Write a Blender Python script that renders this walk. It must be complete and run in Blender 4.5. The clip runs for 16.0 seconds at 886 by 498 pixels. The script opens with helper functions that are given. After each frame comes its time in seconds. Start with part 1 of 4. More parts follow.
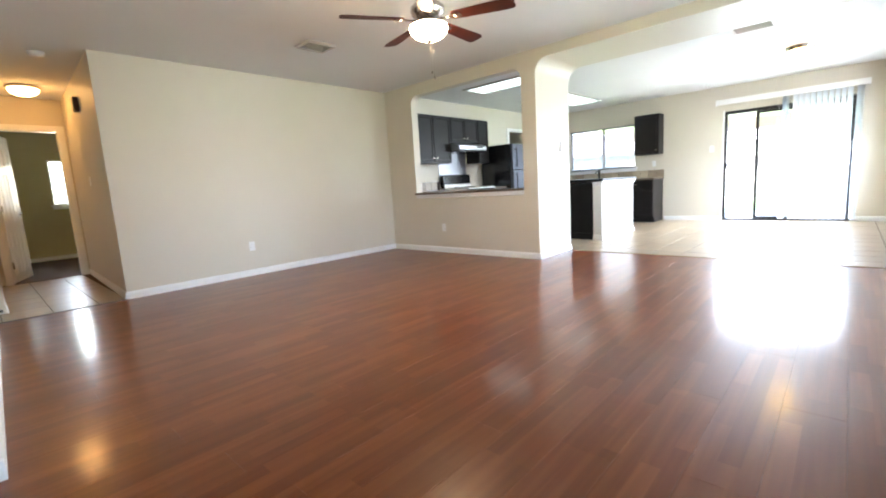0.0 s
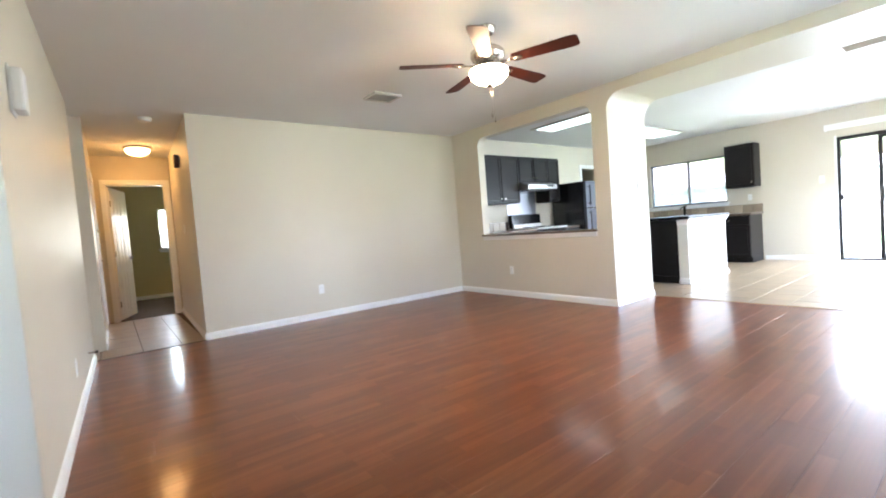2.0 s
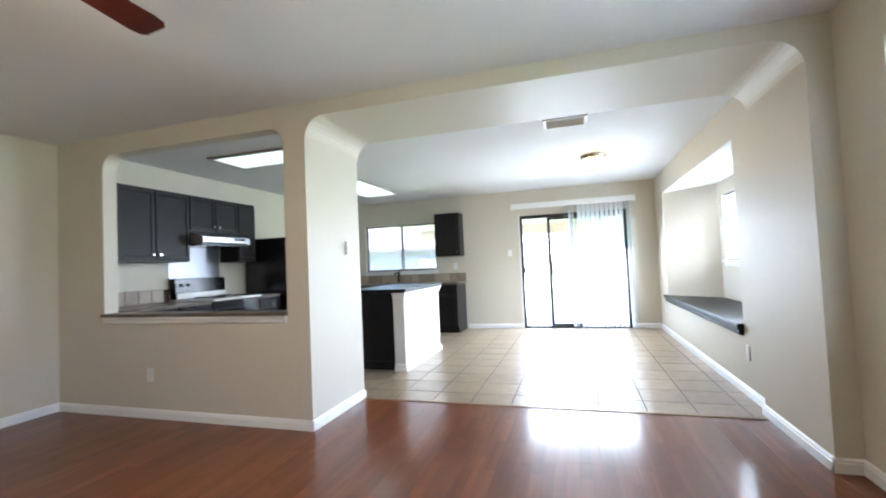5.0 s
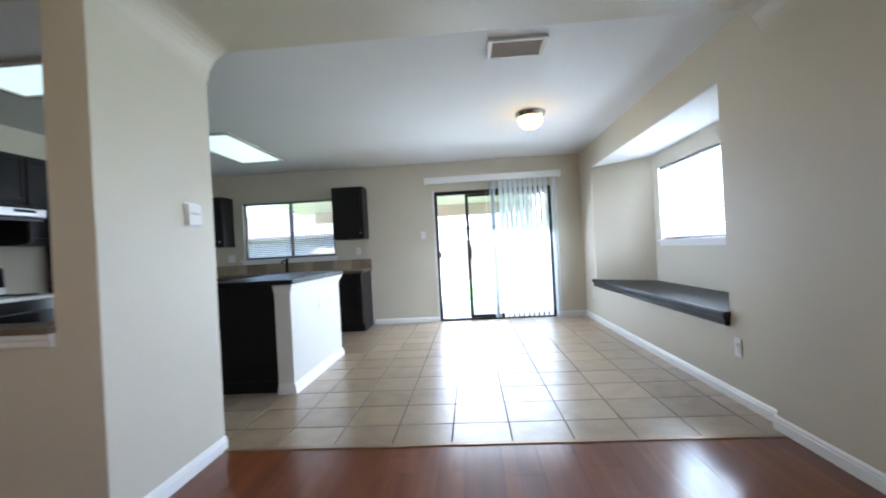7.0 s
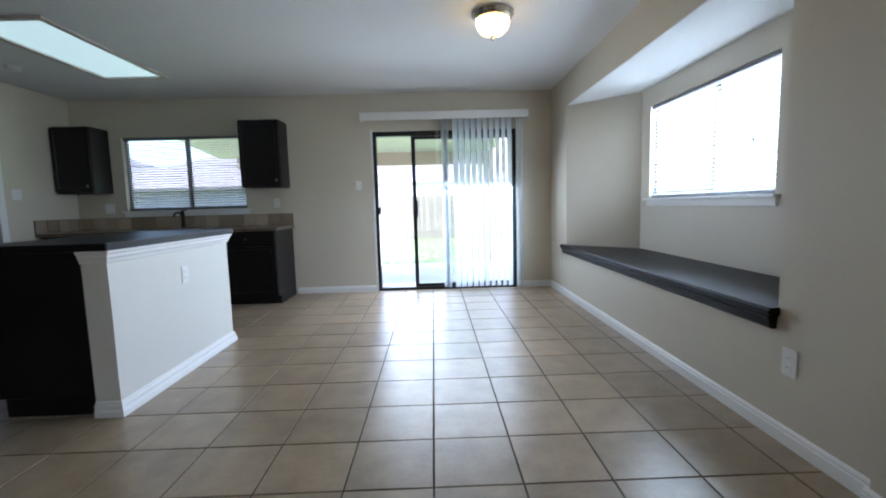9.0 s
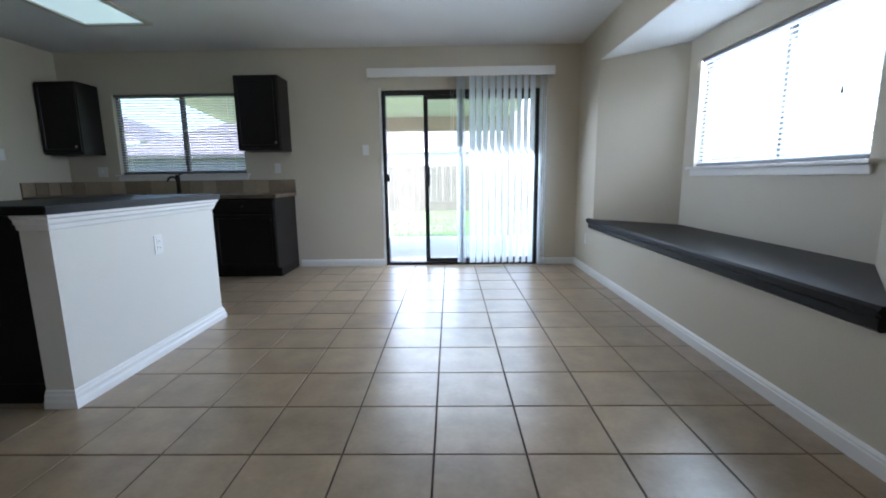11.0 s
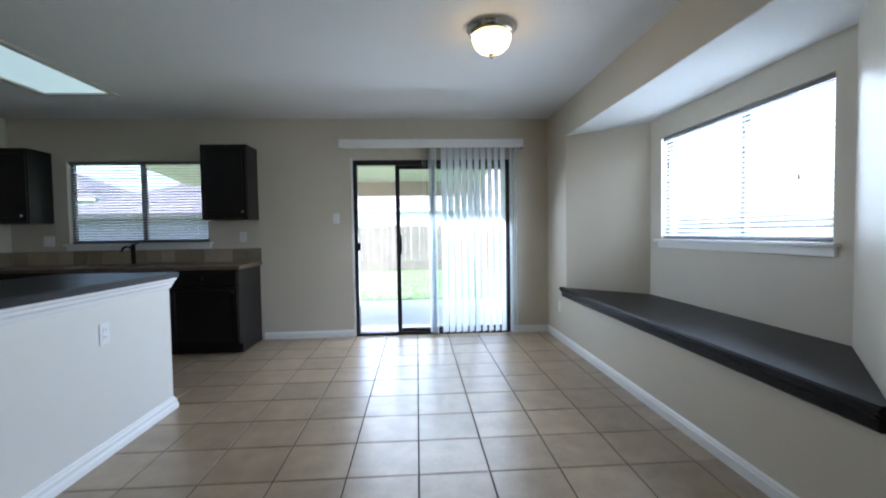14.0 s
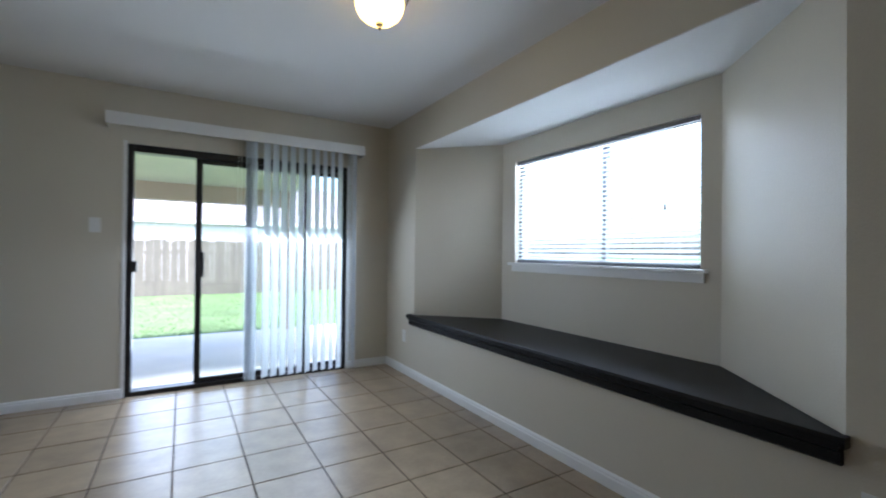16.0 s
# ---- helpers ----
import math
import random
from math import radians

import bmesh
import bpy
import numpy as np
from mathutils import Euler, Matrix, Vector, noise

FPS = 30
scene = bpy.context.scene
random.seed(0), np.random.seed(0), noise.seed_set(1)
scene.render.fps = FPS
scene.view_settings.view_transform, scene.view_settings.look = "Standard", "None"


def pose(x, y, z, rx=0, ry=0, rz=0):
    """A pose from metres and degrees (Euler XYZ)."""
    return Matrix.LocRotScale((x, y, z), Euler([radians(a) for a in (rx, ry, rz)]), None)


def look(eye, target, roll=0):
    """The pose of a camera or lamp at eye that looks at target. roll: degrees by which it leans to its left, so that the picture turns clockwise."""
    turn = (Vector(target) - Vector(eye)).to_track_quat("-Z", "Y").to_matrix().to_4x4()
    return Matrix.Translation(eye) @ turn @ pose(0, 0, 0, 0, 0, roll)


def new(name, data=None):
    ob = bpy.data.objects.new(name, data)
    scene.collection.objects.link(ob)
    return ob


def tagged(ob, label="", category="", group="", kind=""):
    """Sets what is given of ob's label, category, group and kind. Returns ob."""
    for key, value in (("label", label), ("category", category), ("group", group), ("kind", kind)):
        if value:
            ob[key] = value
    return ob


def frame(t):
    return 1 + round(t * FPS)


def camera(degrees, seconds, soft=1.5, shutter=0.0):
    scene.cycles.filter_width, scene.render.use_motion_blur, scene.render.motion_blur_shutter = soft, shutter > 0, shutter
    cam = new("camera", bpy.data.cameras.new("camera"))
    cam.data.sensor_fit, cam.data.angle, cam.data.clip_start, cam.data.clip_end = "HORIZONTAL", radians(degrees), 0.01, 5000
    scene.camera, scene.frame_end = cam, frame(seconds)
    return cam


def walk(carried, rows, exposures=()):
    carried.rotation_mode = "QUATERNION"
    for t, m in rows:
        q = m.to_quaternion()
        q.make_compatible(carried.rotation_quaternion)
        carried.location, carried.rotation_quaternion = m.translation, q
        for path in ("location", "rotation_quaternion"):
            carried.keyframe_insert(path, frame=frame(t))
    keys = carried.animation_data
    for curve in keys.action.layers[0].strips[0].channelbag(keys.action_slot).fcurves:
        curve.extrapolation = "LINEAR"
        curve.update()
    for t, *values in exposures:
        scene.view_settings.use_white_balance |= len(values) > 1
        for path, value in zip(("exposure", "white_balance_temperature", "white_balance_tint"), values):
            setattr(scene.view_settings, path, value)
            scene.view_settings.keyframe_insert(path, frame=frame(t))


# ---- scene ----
cam = camera(91.2, 16.0, soft=1.95, shutter=0.5)
PATH = [
    (0, (0.144, -0.169, 0.976), (-1.211, 1.274, 0.69), -3.5),
    (0.5, (0.147, -0.16, 0.983), (-1.27, 1.227, 0.725), -4.0),
    (1, (0.157, -0.123, 0.989), (-1.31, 1.215, 0.75), -4.4),
    (1.5, (0.129, -0.074, 1.005), (-1.436, 1.156, 0.81), -4.4),
    (2, (0.083, 0.035, 1.041), (-1.503, 1.249, 0.945), -4.4),
    (2.5, (-0.004, 0.225, 1.076), (-1.547, 1.495, 1.007), -5.1),
    (3, (-0.141, 0.501, 1.133), (-1.478, 1.987, 1.138), -4.6),
    (3.5, (-0.197, 0.845, 1.143), (-1.319, 2.496, 1.267), -5.4),
    (4, (-0.335, 1.107, 1.186), (-1.279, 2.866, 1.312), -3.3),
    (4.5, (-0.534, 1.37, 1.189), (-1.255, 3.233, 1.287), -1.7),
    (4.7, (-0.593, 1.499, 1.197), (-1.253, 3.385, 1.287), -2.0),
    (6.8, (-1.103, 2.717, 1.143), (-1.279, 4.71, 1.142), -3.2),
    (7, (-1.101, 2.856, 1.12), (-1.226, 4.852, 1.125), -3.1),
    (7.5, (-1.088, 3.17, 1.095), (-1.05, 5.17, 1.1), -2.5),
    (8, (-1.019, 3.473, 1.069), (-0.973, 5.471, 1.001), -3.1),
    (8.5, (-0.933, 3.78, 1.089), (-0.91, 5.777, 0.983), -1.9),
    (9, (-0.887, 4.064, 1.092), (-0.847, 6.053, 0.891), -1.6),
    (9.5, (-0.858, 4.268, 1.07), (-0.815, 6.252, 0.82), -0.9),
    (10, (-0.825, 4.46, 1.045), (-0.869, 6.434, 0.727), -0.6),
    (12.5, (-0.879, 4.51, 1.04), (-0.867, 6.483, 0.714), -1.2),
    (13, (-0.879, 4.513, 1.049), (-0.836, 6.492, 0.76), -1.2),
    (13.5, (-0.89, 4.518, 1.111), (-0.808, 6.51, 0.942), -1.0),
    (14, (-0.905, 4.614, 1.184), (-0.786, 6.609, 1.111), -0.9),
    (14.5, (-0.923, 4.795, 1.211), (-0.723, 6.785, 1.229), -1.4),
    (15, (-1.033, 4.957, 1.192), (-0.62, 6.914, 1.219), 1.5),
    (15.5, (-1.17, 5.143, 1.19), (-0.426, 6.999, 1.223), 0.1),
    (16, (-1.24, 5.388, 1.183), (-0.21, 7.102, 1.2), 0.6),
]
EXPOSURES = [(t, s, k, 12.5) for t, s, k in ((0.0, 5.63, 5730), (1.5, 5.70, 5640), (2.5, 5.84, 5480), (3.2, 5.92, 5450), (4.0, 5.48, 5490), (4.7, 5.12, 5500), (6.8, 4.30, 5390), (9.0, 3.48, 5340), (10.0, 3.33, 5340), (12.5, 3.36, 5340), (14.5, 3.23, 5340), (15.0, 3.16, 5360), (16.0, 2.85, 5370))]
walk(cam, [(t, look(eye, target, roll)) for t, eye, target, roll in PATH], EXPOSURES)

# ---- world and sun ----
world = bpy.data.worlds.new("sky")
scene.world = world
world.use_nodes = True
wn = world.node_tree.nodes
sky = wn.new("ShaderNodeTexSky")
sky.sky_type, sky.sun_disc = "NISHITA", False
sky.sun_elevation, sky.sun_rotation = radians(69), radians(200)
sky.air_density, sky.dust_density = 1.0, 4.0
wn["Background"].inputs["Strength"].default_value = 0.12
world.node_tree.links.new(sky.outputs["Color"], wn["Background"].inputs["Color"])
sun_data = bpy.data.lights.new("sun", "SUN")
sun_data.energy, sun_data.angle, sun_data.color = 2.0, radians(8), (1.0, 0.96, 0.9)
sun = new("sun", sun_data)
sun.matrix_world = look((-5, -11, 40), (0, 3, 0))


def window_light(name, at, target, wide, high, watts, colour):
    """The sky's light in a window's opening."""
    data = bpy.data.lights.new(name, "AREA")
    data.shape, data.size, data.size_y, data.energy, data.color = "RECTANGLE", wide, high, watts, colour
    ob = new(name, data)
    ob.matrix_world = look(at, target)
    return ob


window_light("bay_window_light", (1.47, 7.50, 1.54), (0, 7.50, 0.72), 1.62, 0.95, 7.6, (0.93, 0.97, 1.0))
window_light("sliding_door_light", (-0.72, 9.83, 1.02), (-0.72, 0, -6.2), 1.75, 1.95, 5.6, (0.95, 0.98, 1.0))
window_light("living_window_light", (0.89, 3.375, 1.455), (0, 3.375, 1.42), 1.49, 1.40, 1.4, (0.97, 0.98, 1.0))
# Unseen window behind the camera, added to brighten the return wall.
window_light("unseen_entry_window_light", (0.89, -2.02, 1.455), (0, -2.02, 1.38), 1.40, 1.40, 1.15, (0.97, 0.98, 1.0))
# Warmer than sky: the tint stands in for an unseen bedroom bulb.
window_light("bedroom_window_warm_light", (-11.36, 1.34, 1.495), (0, 1.34, 1.495), 0.82, 0.87, 1.35, (1.0, 0.90, 0.66))

# ---- materials ----
def rgba(c):
    return (c[0], c[1], c[2], 1.0)


def mat(name, colour, rough=0.5, metal=0.0, vary=0.08, scale=3.0, grain=60.0, bump=0.02, piece=0.0, spec=0.5):
    """Painted, plastic or metal surface: broad stains, fine grain, fine relief, and a shift from piece to piece."""
    m = bpy.data.materials.new(name)
    m.use_nodes = True
    n, l = m.node_tree.nodes, m.node_tree.links
    b = n["Principled BSDF"]
    geo = n.new("ShaderNodeNewGeometry")
    a, f = n.new("ShaderNodeTexNoise"), n.new("ShaderNodeTexNoise")
    a.inputs["Scale"].default_value, a.inputs["Detail"].default_value = scale, 4
    f.inputs["Scale"].default_value, f.inputs["Detail"].default_value = grain, 3
    l.new(geo.outputs["Position"], a.inputs["Vector"]), l.new(geo.outputs["Position"], f.inputs["Vector"])
    add = n.new("ShaderNodeMath")
    add.operation = "MULTIPLY_ADD"
    add.inputs[1].default_value = 0.4
    l.new(f.outputs["Fac"], add.inputs[0]), l.new(a.outputs["Fac"], add.inputs[2])
    total = add
    if piece:
        info = n.new("ShaderNodeObjectInfo")
        more = n.new("ShaderNodeMath")
        more.operation = "MULTIPLY_ADD"
        more.inputs[1].default_value = piece
        l.new(info.outputs["Random"], more.inputs[0]), l.new(add.outputs[0], more.inputs[2])
        total = more
    ramp = n.new("ShaderNodeMapRange")
    ramp.inputs["From Min"].default_value, ramp.inputs["From Max"].default_value = 0.4, 1.0 + piece
    ramp.inputs["To Min"].default_value, ramp.inputs["To Max"].default_value = 1 - vary, 1 + vary
    l.new(total.outputs[0], ramp.inputs["Value"])
    mix = n.new("ShaderNodeVectorMath")
    mix.operation = "SCALE"
    mix.inputs[0].default_value = colour
    l.new(ramp.outputs[0], mix.inputs["Scale"]), l.new(mix.outputs[0], b.inputs["Base Color"])
    gloss = n.new("ShaderNodeMapRange")
    gloss.inputs["To Min"].default_value, gloss.inputs["To Max"].default_value = max(rough - 0.03, 0.02), rough + 0.03
    l.new(a.outputs["Fac"], gloss.inputs["Value"]), l.new(gloss.outputs[0], b.inputs["Roughness"])
    b.inputs["Metallic"].default_value, b.inputs["Specular IOR Level"].default_value = metal, spec
    if bump:
        rel = n.new("ShaderNodeBump")
        rel.inputs["Strength"].default_value, rel.inputs["Distance"].default_value = min(bump * 10, 1.0), 0.002
        l.new(f.outputs["Fac"], rel.inputs["Height"]), l.new(rel.outputs[0], b.inputs["Normal"])
    return m


def glow(name, colour, strength, base=(0.9, 0.9, 0.88)):
    m = bpy.data.materials.new(name)
    m.use_nodes = True
    b = m.node_tree.nodes["Principled BSDF"]
    b.inputs["Base Color"].default_value, b.inputs["Roughness"].default_value = rgba(base), 0.35
    b.inputs["Emission Color"].default_value, b.inputs["Emission Strength"].default_value = rgba(colour), strength
    return m


def glassy(name, tint=(1, 1, 1), clear=0.9):
    """Thin window glass: mostly clear, with a Fresnel gloss."""
    m = bpy.data.materials.new(name)
    m.use_nodes = True
    n, l = m.node_tree.nodes, m.node_tree.links
    n.remove(n["Principled BSDF"])
    t, g, mix, fr = n.new("ShaderNodeBsdfTransparent"), n.new("ShaderNodeBsdfGlossy"), n.new("ShaderNodeMixShader"), n.new("ShaderNodeLayerWeight")
    t.inputs["Color"].default_value = rgba([c * clear for c in tint])
    g.inputs["Roughness"].default_value = 0.02
    power, scale = n.new("ShaderNodeMath"), n.new("ShaderNodeMath")
    power.operation, scale.operation = "POWER", "MULTIPLY_ADD"
    power.inputs[1].default_value, scale.inputs[1].default_value, scale.inputs[2].default_value = 5.0, 0.8, 0.04
    l.new(fr.outputs["Facing"], power.inputs[0]), l.new(power.outputs[0], scale.inputs[0])
    l.new(scale.outputs[0], mix.inputs[0]), l.new(t.outputs[0], mix.inputs[1]), l.new(g.outputs[0], mix.inputs[2])
    l.new(mix.outputs[0], n["Material Output"].inputs["Surface"])
    return m


def fabric(name, colour, through_share):
    """Thin plastic or cloth that lets light through."""
    m = bpy.data.materials.new(name)
    m.use_nodes = True
    n, l = m.node_tree.nodes, m.node_tree.links
    b, t, mix = n["Principled BSDF"], n.new("ShaderNodeBsdfTranslucent"), n.new("ShaderNodeMixShader")
    b.inputs["Base Color"].default_value, b.inputs["Roughness"].default_value = rgba(colour), 0.5
    t.inputs["Color"].default_value, mix.inputs[0].default_value = rgba(colour), through_share
    l.new(b.outputs[0], mix.inputs[1]), l.new(t.outputs[0], mix.inputs[2])
    l.new(mix.outputs[0], n["Material Output"].inputs["Surface"])
    return m


def laminate(name):
    """Cherry laminate in narrow strips along y, with grain."""
    m = bpy.data.materials.new(name)
    m.use_nodes = True
    n, l = m.node_tree.nodes, m.node_tree.links
    b = n["Principled BSDF"]
    geo, swap, brick = n.new("ShaderNodeNewGeometry"), n.new("ShaderNodeMapping"), n.new("ShaderNodeTexBrick")
    swap.inputs["Rotation"].default_value = (0, 0, radians(90))
    l.new(geo.outputs["Position"], swap.inputs["Vector"]), l.new(swap.outputs[0], brick.inputs["Vector"])
    for key, value in (("Scale", 1.0), ("Mortar Size", 0.0), ("Brick Width", 0.42), ("Row Height", 0.066), ("Bias", 0.0)):
        brick.inputs[key].default_value = value
    brick.offset, brick.offset_frequency = 0.37, 2
    brick.inputs["Color1"].default_value, brick.inputs["Color2"].default_value = (0.0, 0.0, 0.0, 1), (1.0, 1.0, 1.0, 1)
    stretch, grain, cloud = n.new("ShaderNodeMapping"), n.new("ShaderNodeTexNoise"), n.new("ShaderNodeTexNoise")
    stretch.inputs["Scale"].default_value = (26, 1.3, 1)
    l.new(geo.outputs["Position"], stretch.inputs["Vector"]), l.new(stretch.outputs[0], grain.inputs["Vector"])
    grain.inputs["Scale"].default_value, grain.inputs["Detail"].default_value = 1.0, 2
    l.new(geo.outputs["Position"], cloud.inputs["Vector"])
    cloud.inputs["Scale"].default_value, cloud.inputs["Detail"].default_value = 1.6, 3
    info = n.new("ShaderNodeObjectInfo")
    s1, s2, s3 = [n.new("ShaderNodeMath") for _ in range(3)]
    for s, k in ((s1, 0.20), (s2, 0.42), (s3, 0.10)):
        s.operation = "MULTIPLY_ADD"
        s.inputs[1].default_value = k
    l.new(brick.outputs["Color"], s1.inputs[0])
    s1.inputs[2].default_value = 0.1
    l.new(grain.outputs["Fac"], s2.inputs[0]), l.new(s1.outputs[0], s2.inputs[2])
    l.new(info.outputs["Random"], s3.inputs[0]), l.new(s2.outputs[0], s3.inputs[2])
    ramp = n.new("ShaderNodeValToRGB")
    ramp.color_ramp.elements[0].position, ramp.color_ramp.elements[0].color = 0.12, (0.080, 0.0215, 0.0068, 1)
    ramp.color_ramp.elements[1].position, ramp.color_ramp.elements[1].color = 0.80, (0.246, 0.080, 0.025, 1)
    mid = ramp.color_ramp.elements.new(0.45)
    mid.color = (0.147, 0.0405, 0.0115, 1)
    l.new(s3.outputs[0], ramp.inputs["Fac"]), l.new(ramp.outputs["Color"], b.inputs["Base Color"])
    gloss = n.new("ShaderNodeMapRange")
    gloss.inputs["To Min"].default_value, gloss.inputs["To Max"].default_value = 0.36, 0.44
    l.new(cloud.outputs["Fac"], gloss.inputs["Value"]), l.new(gloss.outputs[0], b.inputs["Roughness"])
    b.inputs["Specular IOR Level"].default_value = 0.12
    b.inputs["Coat Weight"].default_value, b.inputs["Coat Roughness"].default_value, b.inputs["Coat IOR"].default_value = 0.62, 0.15, 1.45
    return m


# Bedroom wall paint, with warm lamplight put into its olive tint.
WALLWARM = mat("warm_lit_wall_paint", (0.50, 0.42, 0.225), 0.55, vary=0.04, scale=0.8, grain=140, bump=0.03)
WALL = mat("beige_wall_paint", (0.600, 0.555, 0.454), 0.5, vary=0.05, scale=0.8, grain=140, bump=0.05)
HALFWALL = mat("pale_half_wall_paint", (0.71, 0.695, 0.635), 0.5, vary=0.03, scale=0.8, grain=140, bump=0.03)
BLACKGLASS = mat("black_glass_panel", (0.004, 0.004, 0.005), 0.14, vary=0.1, bump=0.0, spec=0.3)
# Faucet bronze; also the fan's nickel finial, darkened for what it mirrors.
DARKMETAL = mat("bronze_and_dimmed_nickel", (0.022, 0.018, 0.014), 0.7, vary=0.1, bump=0.0, spec=0.1)
CEIL = mat("white_ceiling_texture", (0.74, 0.74, 0.73), 0.85, vary=0.03, scale=1.0, grain=90, bump=0.08)
TRIM = mat("white_trim_paint", (0.80, 0.80, 0.78), 0.35, vary=0.03, bump=0.01)
PLANK = laminate("cherry_laminate")
UNDER = mat("dark_underlay", (0.04, 0.02, 0.012), 0.7)
TILE = mat("tan_ceramic_tile", (0.310, 0.238, 0.155), 0.315, spec=0.8, vary=0.34, scale=7.0, grain=45, bump=0.012, piece=0.25)
GROUT = mat("brown_grout", (0.075, 0.055, 0.042), 0.9, vary=0.2, grain=200)
CAB = mat("espresso_cabinet_paint", (0.010, 0.0085, 0.008), 0.38, spec=0.25, vary=0.25, scale=6, grain=90, bump=0.02)
BAR = mat("dark_charcoal_laminate", (0.008, 0.0075, 0.008), 0.40, spec=0.15, vary=0.3, scale=4, grain=220, bump=0.03)
COUNTER = mat("brown_stone_laminate", (0.13, 0.095, 0.065), 0.33, vary=0.4, scale=8, grain=160, bump=0.01)
SPLASH = mat("tan_backsplash_tile", (0.33, 0.265, 0.185), 0.3, vary=0.55, scale=5, grain=50, bump=0.02, piece=1.4)
STEEL = mat("brushed_stainless", (0.52, 0.53, 0.55), 0.28, 0.95, vary=0.05, grain=120, bump=0.01)
NICKEL = mat("brushed_nickel", (0.55, 0.52, 0.48), 0.22, 1.0, vary=0.05, bump=0.0)
BLACKAPP = mat("black_appliance", (0.008, 0.008, 0.009), 0.18, vary=0.1, bump=0.005)
ENAMEL = mat("white_enamel", (0.78, 0.78, 0.76), 0.2, vary=0.02, bump=0.0)
BLADE = mat("mahogany_fan_blade", (0.050, 0.009, 0.005), 0.5, spec=0.2, vary=0.3, scale=9, grain=60, bump=0.01)
BLACKAL = mat("black_aluminium", (0.010, 0.010, 0.011), 0.35, 0.2, vary=0.15, bump=0.005)
WINAL = mat("grey_window_frame", (0.16, 0.16, 0.17), 0.45, 0.3, vary=0.05, bump=0.0)
GLASS = glassy("window_glass", (0.98, 1.0, 0.99), 0.93)
VANE = fabric("white_vane_plastic", (0.82, 0.85, 0.88), 0.5)
SLAT = fabric("white_blind_plastic", (0.84, 0.85, 0.86), 0.40)
# Kitchen slats: the dim look of backlit plastic is put into the grey.
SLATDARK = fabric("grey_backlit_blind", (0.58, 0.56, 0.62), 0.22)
PLASTIC = mat("white_plastic", (0.78, 0.78, 0.76), 0.35, vary=0.02, bump=0.0)
SLOT = mat("dark_slot", (0.03, 0.03, 0.03), 0.6, bump=0.0)
VENTM = mat("cream_vent_paint", (0.52, 0.48, 0.42), 0.45, vary=0.05, bump=0.01)
BROWNBOX = mat("brown_plastic", (0.10, 0.065, 0.045), 0.5, vary=0.1)
CARPET = mat("dark_brown_carpet", (0.075, 0.05, 0.037), 0.95, vary=0.3, scale=30, grain=500, bump=0.2)
# Pantry wood, raised in colour in place of a warm pantry light.
WOODSHELF = mat("brown_wood_warm_lit", (0.46, 0.25, 0.10), 0.5, vary=0.3, scale=3, grain=50)
CONCRETE = mat("patio_concrete", (0.86, 0.75, 0.64), 0.85, vary=0.12, scale=1.5, grain=120, bump=0.05)
GRASS = mat("lawn_soil", (0.105, 0.155, 0.055), 0.9, vary=0.35, scale=1.5, grain=70, bump=0.2)
BLADEG = mat("grass_blade", (0.12, 0.175, 0.065), 0.6, vary=0.4, scale=2.0, grain=40, bump=0.0)
FENCE = mat("weathered_cedar", (0.165, 0.140, 0.112), 0.85, vary=0.2, scale=2, grain=45, bump=0.1, piece=0.3)
SIDING = mat("pale_brick_veneer", (0.74, 0.70, 0.70), 0.85, vary=0.15, scale=6, grain=60, bump=0.05)
BRICKDARK = mat("dark_brick_veneer", (0.15, 0.145, 0.165), 0.85, vary=0.2, scale=6, grain=60, bump=0.05)
SHINGLE = mat("grey_brown_shingles", (0.100, 0.086, 0.092), 0.9, vary=0.3, scale=3, grain=30, bump=0.1)
# White porch paint with the lawn's green bounce put into its colour.
PORCH = mat("lawn_tinted_porch_paint", (0.43, 0.43, 0.32), 0.6, vary=0.06)
SHINGLEPALE = mat("pale_grey_shingles", (0.20, 0.175, 0.185), 0.9, vary=0.3, scale=3, grain=30, bump=0.1)
EAVE = mat("brown_fascia_board", (0.05, 0.045, 0.045), 0.7, vary=0.06)
STEELDARK = mat("dull_stainless", (0.15, 0.16, 0.19), 0.32, 0.9, vary=0.05, grain=120, bump=0.01)
FASCIA = mat("taupe_fascia", (0.42, 0.33, 0.26), 0.6, vary=0.06)
CABLE = mat("black_cable", (0.015, 0.015, 0.015), 0.6, bump=0.0)
FANGLOW = glow("fan_frosted_glass", (1.0, 0.66, 0.32), 3.6)
DINGLOW = glow("dining_frosted_glass", (1.0, 0.58, 0.11), 0.95)
HALLGLOW = glow("hall_frosted_glass", (1.0, 0.48, 0.12), 0.85)
PANELGLOW = glow("fluorescent_diffuser", (0.80, 1.0, 0.90), 0.055)

# ---- mesh helpers ----
def box(bm, x0, x1, y0, y1, z0, z1, bevel=0.0, turn=None):
    m = Matrix.LocRotScale(((x0 + x1) / 2, (y0 + y1) / 2, (z0 + z1) / 2), None, (abs(x1 - x0), abs(y1 - y0), abs(z1 - z0)))
    made = bmesh.ops.create_cube(bm, size=1, matrix=(turn or Matrix()) @ m)
    if bevel:
        edges = {e for v in made["verts"] for e in v.link_edges}
        bmesh.ops.bevel(bm, geom=list(edges), offset=bevel, segments=2, affect="EDGES", profile=0.6)
    return bm


def B(*args, **kw):
    return box(bmesh.new(), *args, **kw)


